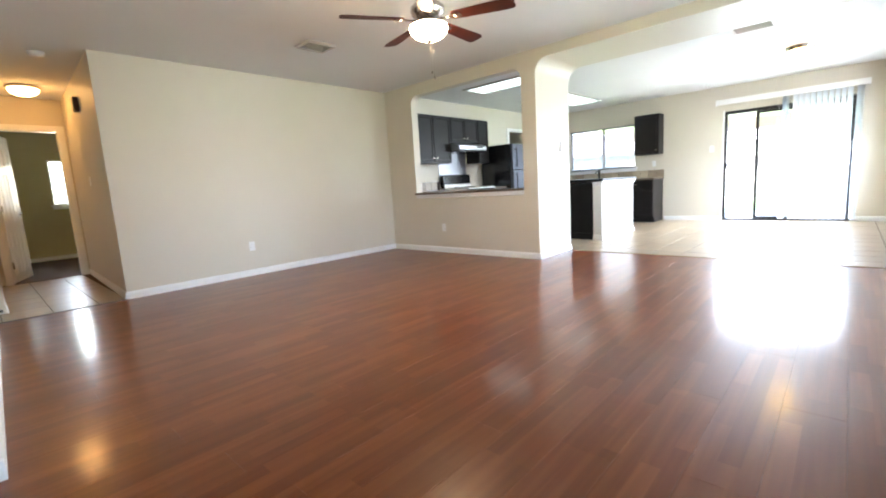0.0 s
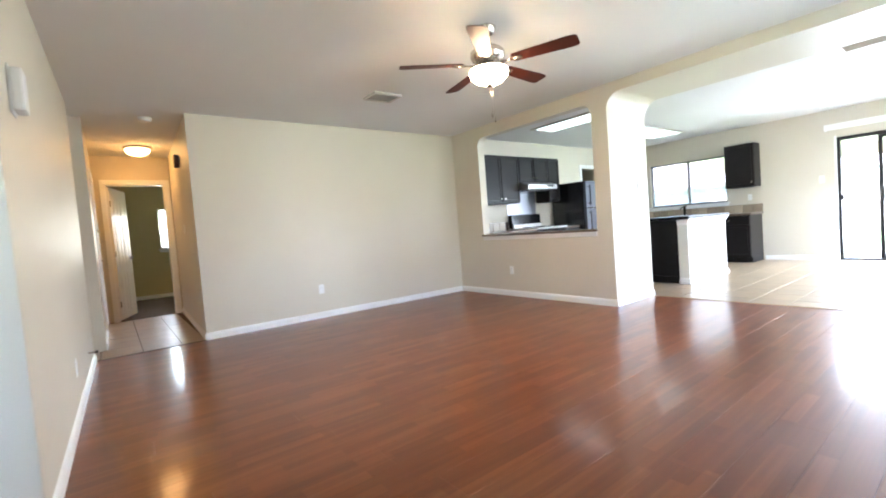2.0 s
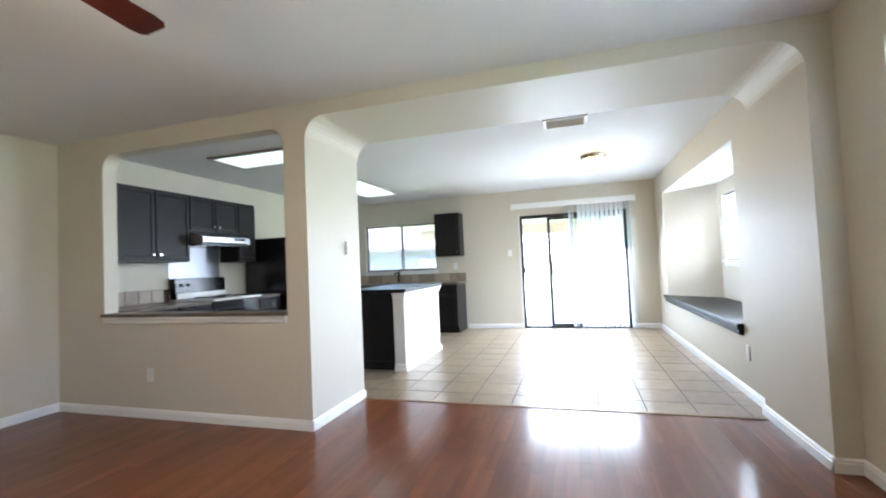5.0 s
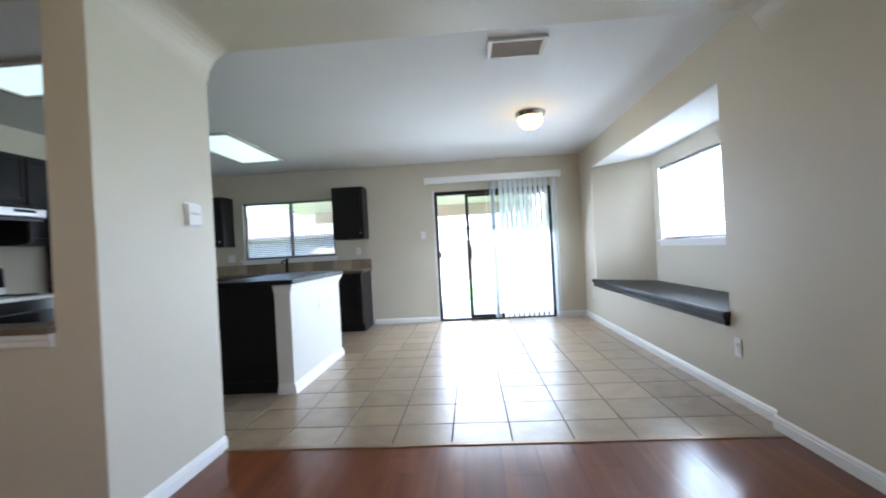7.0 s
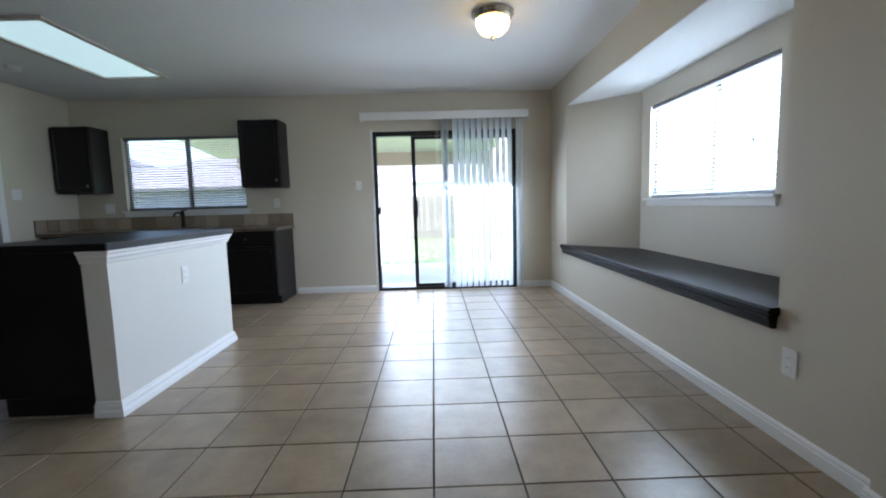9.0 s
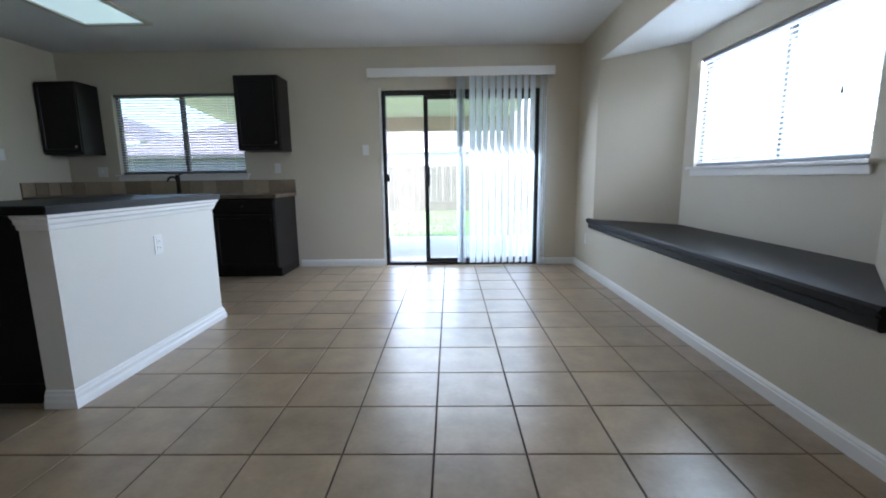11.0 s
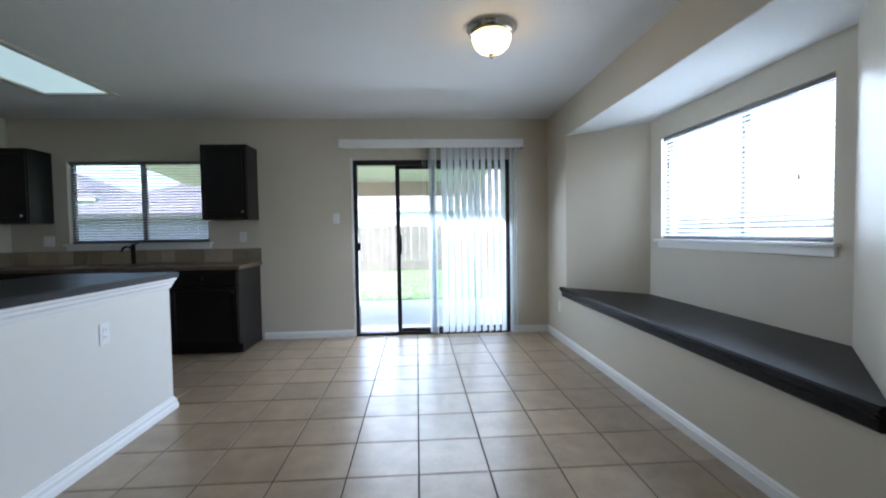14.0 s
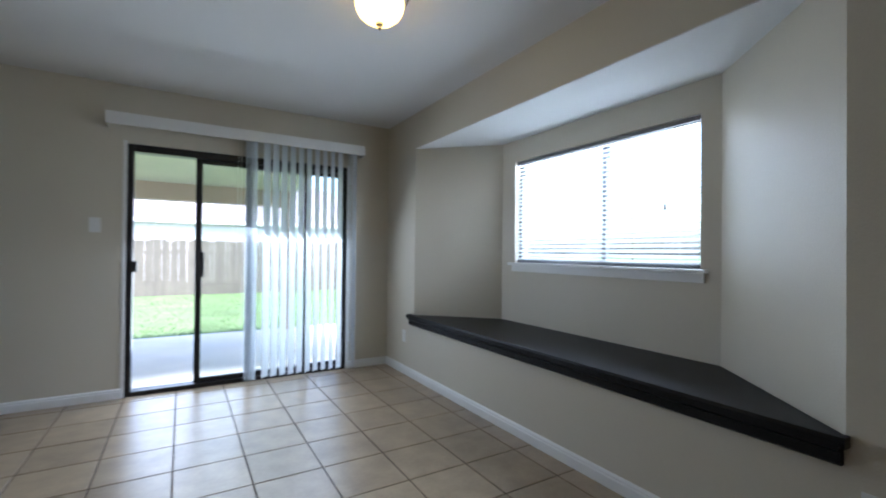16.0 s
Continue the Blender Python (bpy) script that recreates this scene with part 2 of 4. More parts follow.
def prism(bm, points, axis, a, b):
    """Extrude a closed outline along an axis from a to b. Outline pairs: x,z for y; y,z for x; x,y for z."""
    def at(p, q):
        return {"y": (p[0], q, p[1]), "x": (q, p[0], p[1]), "z": (p[0], p[1], q)}[axis]
    lo = [bm.verts.new(at(p, a)) for p in points]
    hi = [bm.verts.new(at(p, b)) for p in points]
    k = len(points)
    faces = [bm.faces.new(lo), bm.faces.new(hi[::-1])]
    faces += [bm.faces.new((lo[i], hi[i], hi[(i + 1) % k], lo[(i + 1) % k])) for i in range(k)]
    bmesh.ops.recalc_face_normals(bm, faces=faces)
    return bm


def lathe(bm, profile, steps=40, centre=(0, 0, 0)):
    """Turn radius,height pairs round z."""
    rings = []
    for r, z in profile:
        rings.append([bm.verts.new((centre[0] + max(r, 1e-4) * math.cos(2 * math.pi * i / steps), centre[1] + max(r, 1e-4) * math.sin(2 * math.pi * i / steps), centre[2] + z)) for i in range(steps)])
    faces = []
    for a, b in zip(rings, rings[1:]):
        faces += [bm.faces.new((a[i], a[(i + 1) % steps], b[(i + 1) % steps], b[i])) for i in range(steps)]
    for f in faces:
        f.smooth = True
    bmesh.ops.recalc_face_normals(bm, faces=faces)
    return bm


def rod(bm, a, b, r, sides=10):
    a, b = Vector(a), Vector(b)
    way = b - a
    turn = way.to_track_quat("Z", "Y").to_matrix().to_4x4()
    made = bmesh.ops.create_cone(bm, cap_ends=True, segments=sides, radius1=r, radius2=r, depth=way.length, matrix=Matrix.Translation((a + b) / 2) @ turn)
    for f in {f for v in made["verts"] for f in v.link_faces}:
        f.smooth = len(f.verts) == 4
    return bm


def holed(bm, axis, d0, d1, us, zs, holes):
    """A wall slab in one piece: columns between us, rows between zs, with the cells named in holes left open."""
    solid = {(i, j) for i in range(len(us) - 1) for j in range(len(zs) - 1)} - set(holes)
    made = {}

    def vert(i, j, k):
        if (i, j, k) not in made:
            d = (d0, d1)[k]
            made[i, j, k] = bm.verts.new((us[i], d, zs[j]) if axis == "x" else (d, us[i], zs[j]))
        return made[i, j, k]
    faces = []
    for i, j in sorted(solid):
        for k in (0, 1):
            faces.append(bm.faces.new([vert(i, j, k), vert(i + 1, j, k), vert(i + 1, j + 1, k), vert(i, j + 1, k)]))
        for di, dj, a, b in ((-1, 0, (i, j), (i, j + 1)), (1, 0, (i + 1, j), (i + 1, j + 1)), (0, -1, (i, j), (i + 1, j)), (0, 1, (i, j + 1), (i + 1, j + 1))):
            if (i + di, j + dj) not in solid:
                faces.append(bm.faces.new([vert(*a, 0), vert(*b, 0), vert(*b, 1), vert(*a, 1)]))
    bmesh.ops.recalc_face_normals(bm, faces=faces)
    return bm


def part(name, bm, material, parent=None, label=""):
    me = bpy.data.meshes.new(name)
    bm.to_mesh(me)
    bm.free()
    me.materials.append(material)
    ob = new(name, me)
    ob.parent = parent
    if label:
        ob["label"] = label
    return ob


def thing(name, at, label, category, group="", kind=""):
    ob = new(name)
    ob.location = at
    ob.empty_display_size = 0.1
    return tagged(ob, label, category, group, kind)


def setting(name, bm, material, label, category):
    return tagged(part(name, bm, material), label, category, kind="structure")


def arc(cx, cz, r, a0, a1, n=8):
    return [(cx + r * math.cos(radians(a0 + (a1 - a0) * i / n)), cz + r * math.sin(radians(a0 + (a1 - a0) * i / n))) for i in range(n + 1)]


# ---- plan ----
H = 2.50            # ceiling
WX = -5.356         # west wall, living room and kitchen
PY = 4.545          # south face of the partition
PN = 5.375          # north end of the stub and header
PE = 5.435          # north end of the pier beside the opening
EX = 0.640          # east wall of the dining room
LX = 0.720          # east wall of the living room
NY = 9.662          # north wall
T = 0.14            # wall thickness
SY = -0.19          # south wall beside the entry
TILE_Y = 5.352      # where laminate meets tile
SOUTH = -3.6        # back of the entry room

# ---- floors ----
setting("ground", prism(bmesh.new(), [(-400, -400), (400, -400), (400, 400), (-400, 400)], "z", -0.5, -0.16), GRASS, "green mown lawn behind the house", "lawn")
slab = bmesh.new()
box(slab, -11.5, LX + T, SOUTH - T, NY + T, -0.4, -0.03)
setting("foundation", slab, CONCRETE, "grey concrete slab under the house", "slab")
floor_wood = setting("floor_living", B(WX, LX, SOUTH, TILE_Y, -0.03, -0.006), UNDER, "glossy cherry red laminate plank floor", "floor")
floor_tile = setting("floor_dining", B(WX, EX + 0.1, TILE_Y, NY + 0.1, -0.03, -0.004), GROUT, "tan ceramic tile floor with dark grout", "floor")
floor_hall = setting("floor_hall", B(-8.1, WX, -0.4, 1.0, -0.03, -0.004), GROUT, "tan ceramic tile floor in the hall", "floor")
setting("floor_bedroom", B(-11.3, -8.1, -1.6, 3.0, -0.03, 0.004), CARPET, "dark brown carpet in the room beyond the hall", "carpet")
setting("threshold", B(-2.630, 0.56, TILE_Y - 0.022, TILE_Y + 0.018, -0.004, 0.007, bevel=0.003), mat("metal_strip", (0.34, 0.25, 0.17), 0.35, 0.5), "thin brown strip between laminate and tile", "floor strip")
setting("threshold_hall", B(WX - 0.02, WX + 0.02, -0.17, 0.80, -0.004, 0.007, bevel=0.003), BROWNBOX, "dark strip between laminate and hall tile", "floor strip")

# ---- walls ----
w = holed(bmesh.new(), "y", WX - T, WX, (0.805 + T, 8.0, 8.64, NY + T), (0, 2.06, H), [(1, 0)])
setting("wall_west", w, WALL, "smooth beige painted wall", "wall")

# partition with its pass-through opening and the rounded header
r = 0.13
p0, p1, sill, top = -4.765, -2.828, 0.865, 2.335
w = bmesh.new()
box(w, WX, p0, PY, PY + 0.125, 0, H)
box(w, p1, -2.630, PY, PY + 0.125, 0, H)
box(w, p0, p1, PY, PY + 0.125, 0, sill)
prism(w, [(p0, H), (p0, top - r)] + arc(p0 + r, top - r, r, 180, 90) + arc(p1 - r, top - r, r, 90, 0) + [(p1, H)], "y", PY, PY + 0.125)
box(w, -2.745, -2.630, PY + 0.125, PN, 0, H)
setting("wall_partition", w, WALL, "beige partition with a rounded pass-through opening", "wall")
r, hb, he = 0.17, 2.385, 0.588
w = bmesh.new()
prism(w, [(-2.630, H), (-2.630, hb - r)] + arc(-2.630 + r, hb - r, r, 180, 90) + arc(he - r, hb - r, r, 90, 0) + [(he, H)], "y", PY, PN + 0.02)
box(w, he, LX + T, PY, PE, 0, H)
setting("wall_header", w, WALL, "deep beige header with rounded corners over the opening", "wall")

ly0, ly1, lz0, lz1 = 2.62, 4.155, 0.75, 2.16
# Span of the assumed entry window, out of view.
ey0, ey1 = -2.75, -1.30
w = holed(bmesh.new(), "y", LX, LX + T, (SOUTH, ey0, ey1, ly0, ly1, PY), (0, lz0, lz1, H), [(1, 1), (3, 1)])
setting("wall_east_living", w, WALL, "beige living room wall with a window", "wall")

# dining east wall with the bay
by0, by1, bx, bz, bt = 5.93, 9.03, 1.225, 2.16, 0.575
cy0, cy1 = 6.606, 8.456
w = holed(bmesh.new(), "y", EX, EX + T, (PE, by0, by1, NY), (0, bt - 0.06, bz + 0.006, H), [(1, 1)])
setting("wall_east_dining", w, WALL, "beige dining room wall round a bay", "wall")
gy0, gy1, gz0, gz1 = 6.715, 8.285, 1.105, 1.975
w = prism(bmesh.new(), [(EX + 0.001, by1), (bx, cy1), (bx + T, cy1 + 0.06), (EX + T, by1 + 0.12), (EX + 0.001, by1 + 0.02)], "z", 0.0, bz)
setting("wall_bay_north", w, WALL, "slanted beige side wall of the bay", "wall")
w = prism(bmesh.new(), [(EX + 0.001, by0), (EX + 0.001, by0 - 0.02), (EX + T, by0 - 0.12), (bx + T, cy0 - 0.06), (bx, cy0)], "z", 0.0, bz)
setting("wall_bay_south", w, WALL, "slanted beige side wall of the bay", "wall")
w = holed(bmesh.new(), "y", bx, bx + T, (cy0, gy0, gy1, cy1), (0, gz0, gz1, bz), [(1, 1)])
setting("wall_bay", w, WALL, "beige back wall of the bay round its window", "wall")
setting("ceiling_bay", prism(bmesh.new(), [(EX + 0.002, by0), (bx + T, cy0 - 0.1), (bx + T, cy1 + 0.1), (EX + 0.002, by1)], "z", bz, bz + 0.006), CEIL, "white ceiling of the bay", "ceiling")

w = bmesh.new()
dx0, dx1, dz = -1.625, 0.187, 2.035
kx0, kx1, kz0, kz1 = -4.745, -3.245, 1.125, 2.035
holed(w, "x", NY, NY + T, (WX, kx0, kx1, dx0, dx1, EX + T), (0, kz0, dz, H), [(1, 1), (3, 0), (3, 1)])
setting("wall_north", w, WALL, "beige wall with kitchen window and sliding door", "wall")

# south wall, entry, hall
w = bmesh.new()
prism(w, [(-5.37, -0.175), (-5.37, -0.36), (-2.10, -0.42), (-2.10, -0.24)], "z", 0, H)
box(w, -2.10 - T, -2.10, SOUTH, -0.42, 0, H)
setting("wall_south", w, WALL, "beige wall beside the entry", "wall")
w = bmesh.new()
box(w, -2.10 - T, LX + T, SOUTH - T, SOUTH, 0, H)
setting("wall_back", w, WALL, "plain beige wall closing the entry room", "wall")
w = bmesh.new()
box(w, -5.86, -5.37, -0.40, -0.30, 0, H)
box(w, -5.37, -5.23, -0.40, SY - T, 0, H)
box(w, -6.95, -5.86, -0.30, -0.085, 0, H)
box(w, -8.1, -7.95, -0.30, -0.085, 0, H)
box(w, -7.95, -6.95, -0.30, -0.085, 2.06, H)
setting("wall_hall_south", w, WALL, "beige hall wall with a white door", "wall")
w = bmesh.new()
prism(w, [(WX, 0.805), (WX, 0.805 + T), (-8.1, 0.90 + T), (-8.1, 0.90)], "z", 0, H)
setting("wall_hall_north", w, WALL, "beige hall wall", "wall")
w = bmesh.new()
hx, hy0, hy1, hz = -8.1, 0.06, 0.815, 2.075
holed(w, "y", hx - 0.12, hx, (-0.30, hy0, hy1, 1.05), (0, hz, H), [(1, 0)])
setting("wall_hall_end", w, WALL, "beige wall with a doorway at the end of the hall", "wall")
w = bmesh.new()
rx, ry0, ry1, rz0, rz1 = -11.2, 0.93, 1.75, 1.06, 1.93
box(w, rx - T, rx, -1.7, ry0, 0, H)
box(w, rx - T, rx, ry1, 3.1, 0, H)
box(w, rx - T, rx, ry0, ry1, 0, rz0)
box(w, rx - T, rx, ry0, ry1, rz1, H)
box(w, rx, hx - 0.12, -1.7, -1.6, 0, H)
box(w, rx, hx - 0.12, 3.0, 3.1, 0, H)
box(w, hx - 0.12, hx - 0.02, 1.05, 3.0, 0, H)
box(w, hx - 0.12, hx - 0.02, -1.6, -0.30, 0, H)
setting("wall_bedroom", w, WALLWARM, "beige walls of the room beyond the hall, tinted olive for warm light", "wall")
# pantry behind the kitchen doorway
w = bmesh.new()
box(w, -6.75, -6.65, 7.5, 9.1, 0, H)
box(w, -6.65, WX - T, 7.5, 7.6, 0, H)
box(w, -6.65, WX - T, 9.0, 9.1, 0, H)
setting("wall_pantry", w, WALL, "beige walls of the pantry", "wall")
setting("floor_pantry", B(-6.65, WX, 7.6, 9.0, -0.03, -0.002), TILE, "tan tile floor of the pantry", "floor")

c = bmesh.new()
box(c, -11.4, WX, -1.75, 3.2, H, H + 0.1)
box(c, -6.8, WX, 7.4, 9.2, H, H + 0.1)
box(c, WX, LX + T, SOUTH - T, PY, H, H + 0.1)
box(c, WX, LX + T, PY, NY + T, H, H + 0.1)
setting("ceiling", c, CEIL, "white textured ceiling", "ceiling")

# ---- trim ----
def skirting(name, a, b, z=0.079):
    """A moulded white baseboard from a to b; the room lies to the left of the way from a to b."""
    a, b = Vector((*a, 0)), Vector((*b, 0))
    way = (b - a).normalized()
    side = Vector((-way.y, way.x, 0))
    outline = [(0, 0), (0.016, 0), (0.016, z * 0.68), (0.012, z * 0.74), (0.012, z * 0.86), (0.006, z * 0.95), (0, z)]
    bm = bmesh.new()
    lo = [bm.verts.new(a + side * d + Vector((0, 0, h))) for d, h in outline]
    hi = [bm.verts.new(b + side * d + Vector((0, 0, h))) for d, h in outline]
    k = len(outline)
    bm.faces.new(lo), bm.faces.new(hi[::-1])
    for i in range(k):
        bm.faces.new((lo[i], hi[i], hi[(i + 1) % k], lo[(i + 1) % k]))
    bmesh.ops.recalc_face_normals(bm, faces=bm.faces[:])
    return tagged(part("baseboard", bm, TRIM), "white moulded baseboard along the wall", "baseboard", kind="structure")


g = 0.016
for a, b in (((WX, PY), (WX, 0.805)), ((-2.630 + g, PY), (WX, PY)), ((-2.630, PN), (-2.630, PY - g)), ((LX, PY), (he - g, PY)),
             ((he, PY - g), (he, PE + g)), ((EX, PE), (EX, NY)), ((EX, NY), (dx1 + 0.02, NY)), ((dx0 - 0.02, NY), (-2.66, NY)),
             ((LX, SOUTH), (LX, PY)), ((-5.37, -0.175), (-2.10 + g, -0.24)), ((-2.10, -0.24 + g), (-2.10, SOUTH)), ((rx, 3.0), (rx, -1.6)),
             ((WX, 0.805), (-8.1, 0.90)), ((-6.95, -0.085), (-5.86, -0.085))):
    skirting("baseboard", a, b)

stool = thing("trim_pass_through", (0, 0, 0), "dark brown ledge with white apron under the pass-through", "ledge", kind="structure")
part("ledge", B(p0 - 0.01, p1 + 0.004, PY - 0.035, PY + 0.16, sill, sill + 0.028, bevel=0.006), COUNTER, stool, "dark brown laminate ledge")
bm = bmesh.new()
prism(bm, [(PY - 0.001, sill), (PY - 0.022, sill), (PY - 0.022, sill - 0.02), (PY - 0.014, sill - 0.03), (PY - 0.014, sill - 0.05), (PY - 0.001, sill - 0.058)], "x", p0 + 0.005, p1 - 0.005)
part("apron", bm, TRIM, stool)


def casing(name, axis, at, out, a0, a1, z, width=0.065, label="white moulded door casing"):
    """Door casing on a wall: two legs and a head, each its own board."""
    ob = thing(name, (0, 0, 0), label, "door casing", kind="structure")
    lo, hi = sorted((at, at + out))
    for s, (b0, b1, c0, c1) in (("leg", (a0 - width, a0, 0, z)), ("leg", (a1, a1 + width, 0, z)), ("head", (a0 - width, a1 + width, z, z + width))):
        bm = bmesh.new()
        if axis == "x":
            box(bm, lo, hi, b0, b1, c0, c1, bevel=0.004)
        else:
            box(bm, b0, b1, lo, hi, c0, c1, bevel=0.004)
        part(s, bm, TRIM, ob)
    return ob


casing("trim_hall_doorway", "x", hx, 0.018, hy0, hy1, hz)
casing("trim_pantry_doorway", "x", WX, 0.018, 8.0, 8.64, 2.06, 0.075)
casing("trim_hall_door", "y", -0.085, 0.018, -7.95, -6.95, 2.06)
bm = bmesh.new()
box(bm, hx - 0.12, hx, hy0, hy0 + 0.018, 0, hz)
box(bm, hx - 0.12, hx, hy1 - 0.018, hy1, 0, hz)
box(bm, hx - 0.12, hx, hy0 + 0.018, hy1 - 0.018, hz - 0.018, hz)
setting("trim_hall_jamb", bm, TRIM, "white door jamb", "door jamb")


# ---- doors ----
def panel_door(name, width, height, label, lever_side=1):
    """A moulded six-panel door in its own axes: hinge at the origin, leaf along +x, thickness along y."""
    ob = thing(name, (0, 0, 0), label, "door", kind="structure")
    part("leaf", B(0, width, -0.018, 0.018, 0.01, height, bevel=0.003), TRIM, ob)
    rows = ((0.12, 0.72), (0.85, 1.52), (1.63, height - 0.14))
    for z0, z1 in rows:
        for x0, x1 in ((0.11, width / 2 - 0.05), (width / 2 + 0.05, width - 0.11)):
            bm = bmesh.new()
            for y in (-0.018, 0.018):
                s = 1 if y > 0 else -1
                for q0, q1, z2, z3 in ((x0, x1, z0, z0 + 0.02), (x0, x1, z1 - 0.02, z1), (x0, x0 + 0.02, z0 + 0.02, z1 - 0.02), (x1 - 0.02, x1, z0 + 0.02, z1 - 0.02)):
                    box(bm, q0, q1, y - 0.002 * s, y + 0.006 * s, z2, z3)
                box(bm, x0 + 0.05, x1 - 0.05, y - 0.002 * s, y + 0.005 * s, z0 + 0.05, z1 - 0.05, bevel=0.003)
            part("panel", bm, TRIM, ob)
    bm = bmesh.new()
    for s in (-1, 1):
        rod(bm, (width - 0.07, 0.018 * s, 0.95), (width - 0.07, 0.026 * s, 0.95), 0.032, 20)
        rod(bm, (width - 0.07, 0.02 * s, 0.95), (width - 0.07, 0.055 * s, 0.95), 0.009)
        box(bm, width - 0.175, width - 0.06, 0.045 * s - 0.008, 0.045 * s + 0.008, 0.94, 0.96, bevel=0.006)
    part("door_handle", bm, NICKEL, ob, "brushed nickel lever handle")
    for z in (0.25, 1.03, height - 0.25):
        part("hinge", B(-0.012, 0.012, -0.026, -0.012, z - 0.045, z + 0.045, bevel=0.003), NICKEL, ob)
    return ob


door = panel_door("door_bedroom", 0.74, 2.045, "white panelled door standing open into the room")
door.matrix_basis = pose(hx - 0.11, hy0 + 0.025, 0, 0, 0, 163)
entry = panel_door("door_entry", 0.97, 2.04, "white panelled entry door, closed, with deadbolt")
entry.matrix_basis = pose(-6.965, -0.108, 0, 0, 0, 180)
bm = rod(bmesh.new(), (0.90, -0.018, 1.38), (0.90, -0.034, 1.38), 0.033, 20)
box(bm, 0.89, 0.91, -0.05, -0.03, 1.365, 1.395, bevel=0.003)
part("deadbolt", bm, NICKEL, entry)


# ---- windows ----
def slats(parent, axis, a0, a1, at, z0, z1, pitch=0.0215, tilt=3, width=0.025, material=None):
    """Thin horizontal blind slats that share one mesh."""
    bm = bmesh.new()
    n = 5
    for i in range(n):
        u0, u1 = -width / 2 + width * i / n, -width / 2 + width * (i + 1) / n
        c0, c1 = [0.003 * (1 - (2 * u / width) ** 2) for u in (u0, u1)]
        if axis == "x":
            pts = [(a0, u0, c0), (a1, u0, c0), (a1, u1, c1), (a0, u1, c1)]
        else:
            pts = [(u0, a0, c0), (u0, a1, c0), (u1, a1, c1), (u1, a0, c1)]
        bm.faces.new([bm.verts.new(p) for p in pts])
    bmesh.ops.remove_doubles(bm, verts=bm.verts[:], dist=1e-5)
    bmesh.ops.recalc_face_normals(bm, faces=bm.faces[:])
    me = bpy.data.meshes.new("slat")
    bm.to_mesh(me)
    bm.free()
    me.materials.append(material or SLAT)
    z = z0
    while z < z1:
        s = new("slat", me)
        s.parent = parent
        s.matrix_basis = (pose(0, at, z, tilt, 0, 0) if axis == "x" else pose(at, 0, z, 0, tilt, 0))
        z += pitch


def slider(name, axis, a0, a1, at, z0, z1, label, frame_mat, mid, inward, f=0.035, half=0.025):
    """A two-pane sliding window in its wall: frame, mullion, panes, sill and apron. inward: +1 or -1 along the wall's normal."""
    ob = thing(name, (0, 0, 0), label, "window", kind="structure")

    def bar(nm, b0, b1, d0, d1, c0, c1, m, bevel=0.003):
        d0, d1 = sorted((at + d0 * inward, at + d1 * inward))
        return part(nm, B(b0, b1, d0, d1, c0, c1, bevel=bevel) if axis == "x" else B(d0, d1, b0, b1, c0, c1, bevel=bevel), m, ob)
    for b0, b1, c0, c1 in ((a0, a0 + f, z0, z1), (a1 - f, a1, z0, z1), (a0 + f, a1 - f, z0, z0 + f), (a0 + f, a1 - f, z1 - f, z1)):
        bar("window_frame", b0, b1, -0.09, -0.055, c0, c1, frame_mat)
    bar("mullion", mid - half, mid + half, -0.088, -0.05, z0 + f, z1 - f, frame_mat)
    for b0, b1, d in ((a0 + f, mid - half, -0.078), (mid + half, a1 - f, -0.066)):
        pane = bar("pane", b0, b1, d, d + 0.004, z0 + f, z1 - f, GLASS, 0)
        pane.visible_shadow = False
    bar("window_sill", a0 - 0.045, a1 + 0.045, -0.05, 0.045, z0 - 0.022, z0, TRIM, 0.005)
    bar("apron", a0 - 0.025, a1 + 0.025, 0.001, 0.016, z0 - 0.075, z0 - 0.023, TRIM, 0.004)
    return ob


slider("window_1", "x", kx0, kx1, NY, kz0, kz1, "kitchen window in a grey aluminium frame with mini blind", WINAL, -3.965, -1)
slider("window_2", "y", gy0, gy1, bx, gz0, gz1, "bay window in a grey frame with mini blind", WINAL, 7.40, -1, 0.03, 0.016)
slider("window_3", "y", ly0, ly1, LX, lz0, lz1, "white living room window", TRIM, 3.37, -1)
# Never in view: added to hold the entry room's extra light.
slider("window_5", "y", ey0, ey1, LX, lz0, lz1, "white window assumed out of view in the entry room", TRIM, -2.02, -1)
slider("window_4", "y", ry0, ry1, rx, rz0, rz1, "small window in the room beyond the hall", TRIM, 1.34, 1)


def mini_blind(name, axis, a0, a1, at, z0, z1, label, tilt=3, rail=None, material=None, pitch=0.0215, width=0.025):
    ob = thing(name, (0, 0, 0), label, "blind")
    d = 0.014
    def bar(nm, b0, b1, c0, c1, m, half=d, shift=0.0):
        return part(nm, B(b0, b1, at - half + shift, at + half + shift, c0, c1, bevel=0.002) if axis == "x" else B(at - half + shift, at + half + shift, b0, b1, c0, c1, bevel=0.002), m, ob)
    bar("headrail", a0, a1, z1 - 0.028, z1, rail or PLASTIC, 0.016)
    bar("bottom_rail", a0 + 0.004, a1 - 0.004, z0, z0 + 0.016, rail or PLASTIC)
    slats(ob, axis, a0 + 0.004, a1 - 0.004, at, z0 + 0.03, z1 - 0.035, pitch=pitch, tilt=tilt, width=width, material=material)
    for u in (a0 + 0.12, (a0 + a1) / 2 + 0.02, a1 - 0.12):
        bar("cord", u - 0.001, u + 0.001, z0 + 0.016, z1 - 0.028, PLASTIC, 0.001, 0.0)
    return ob


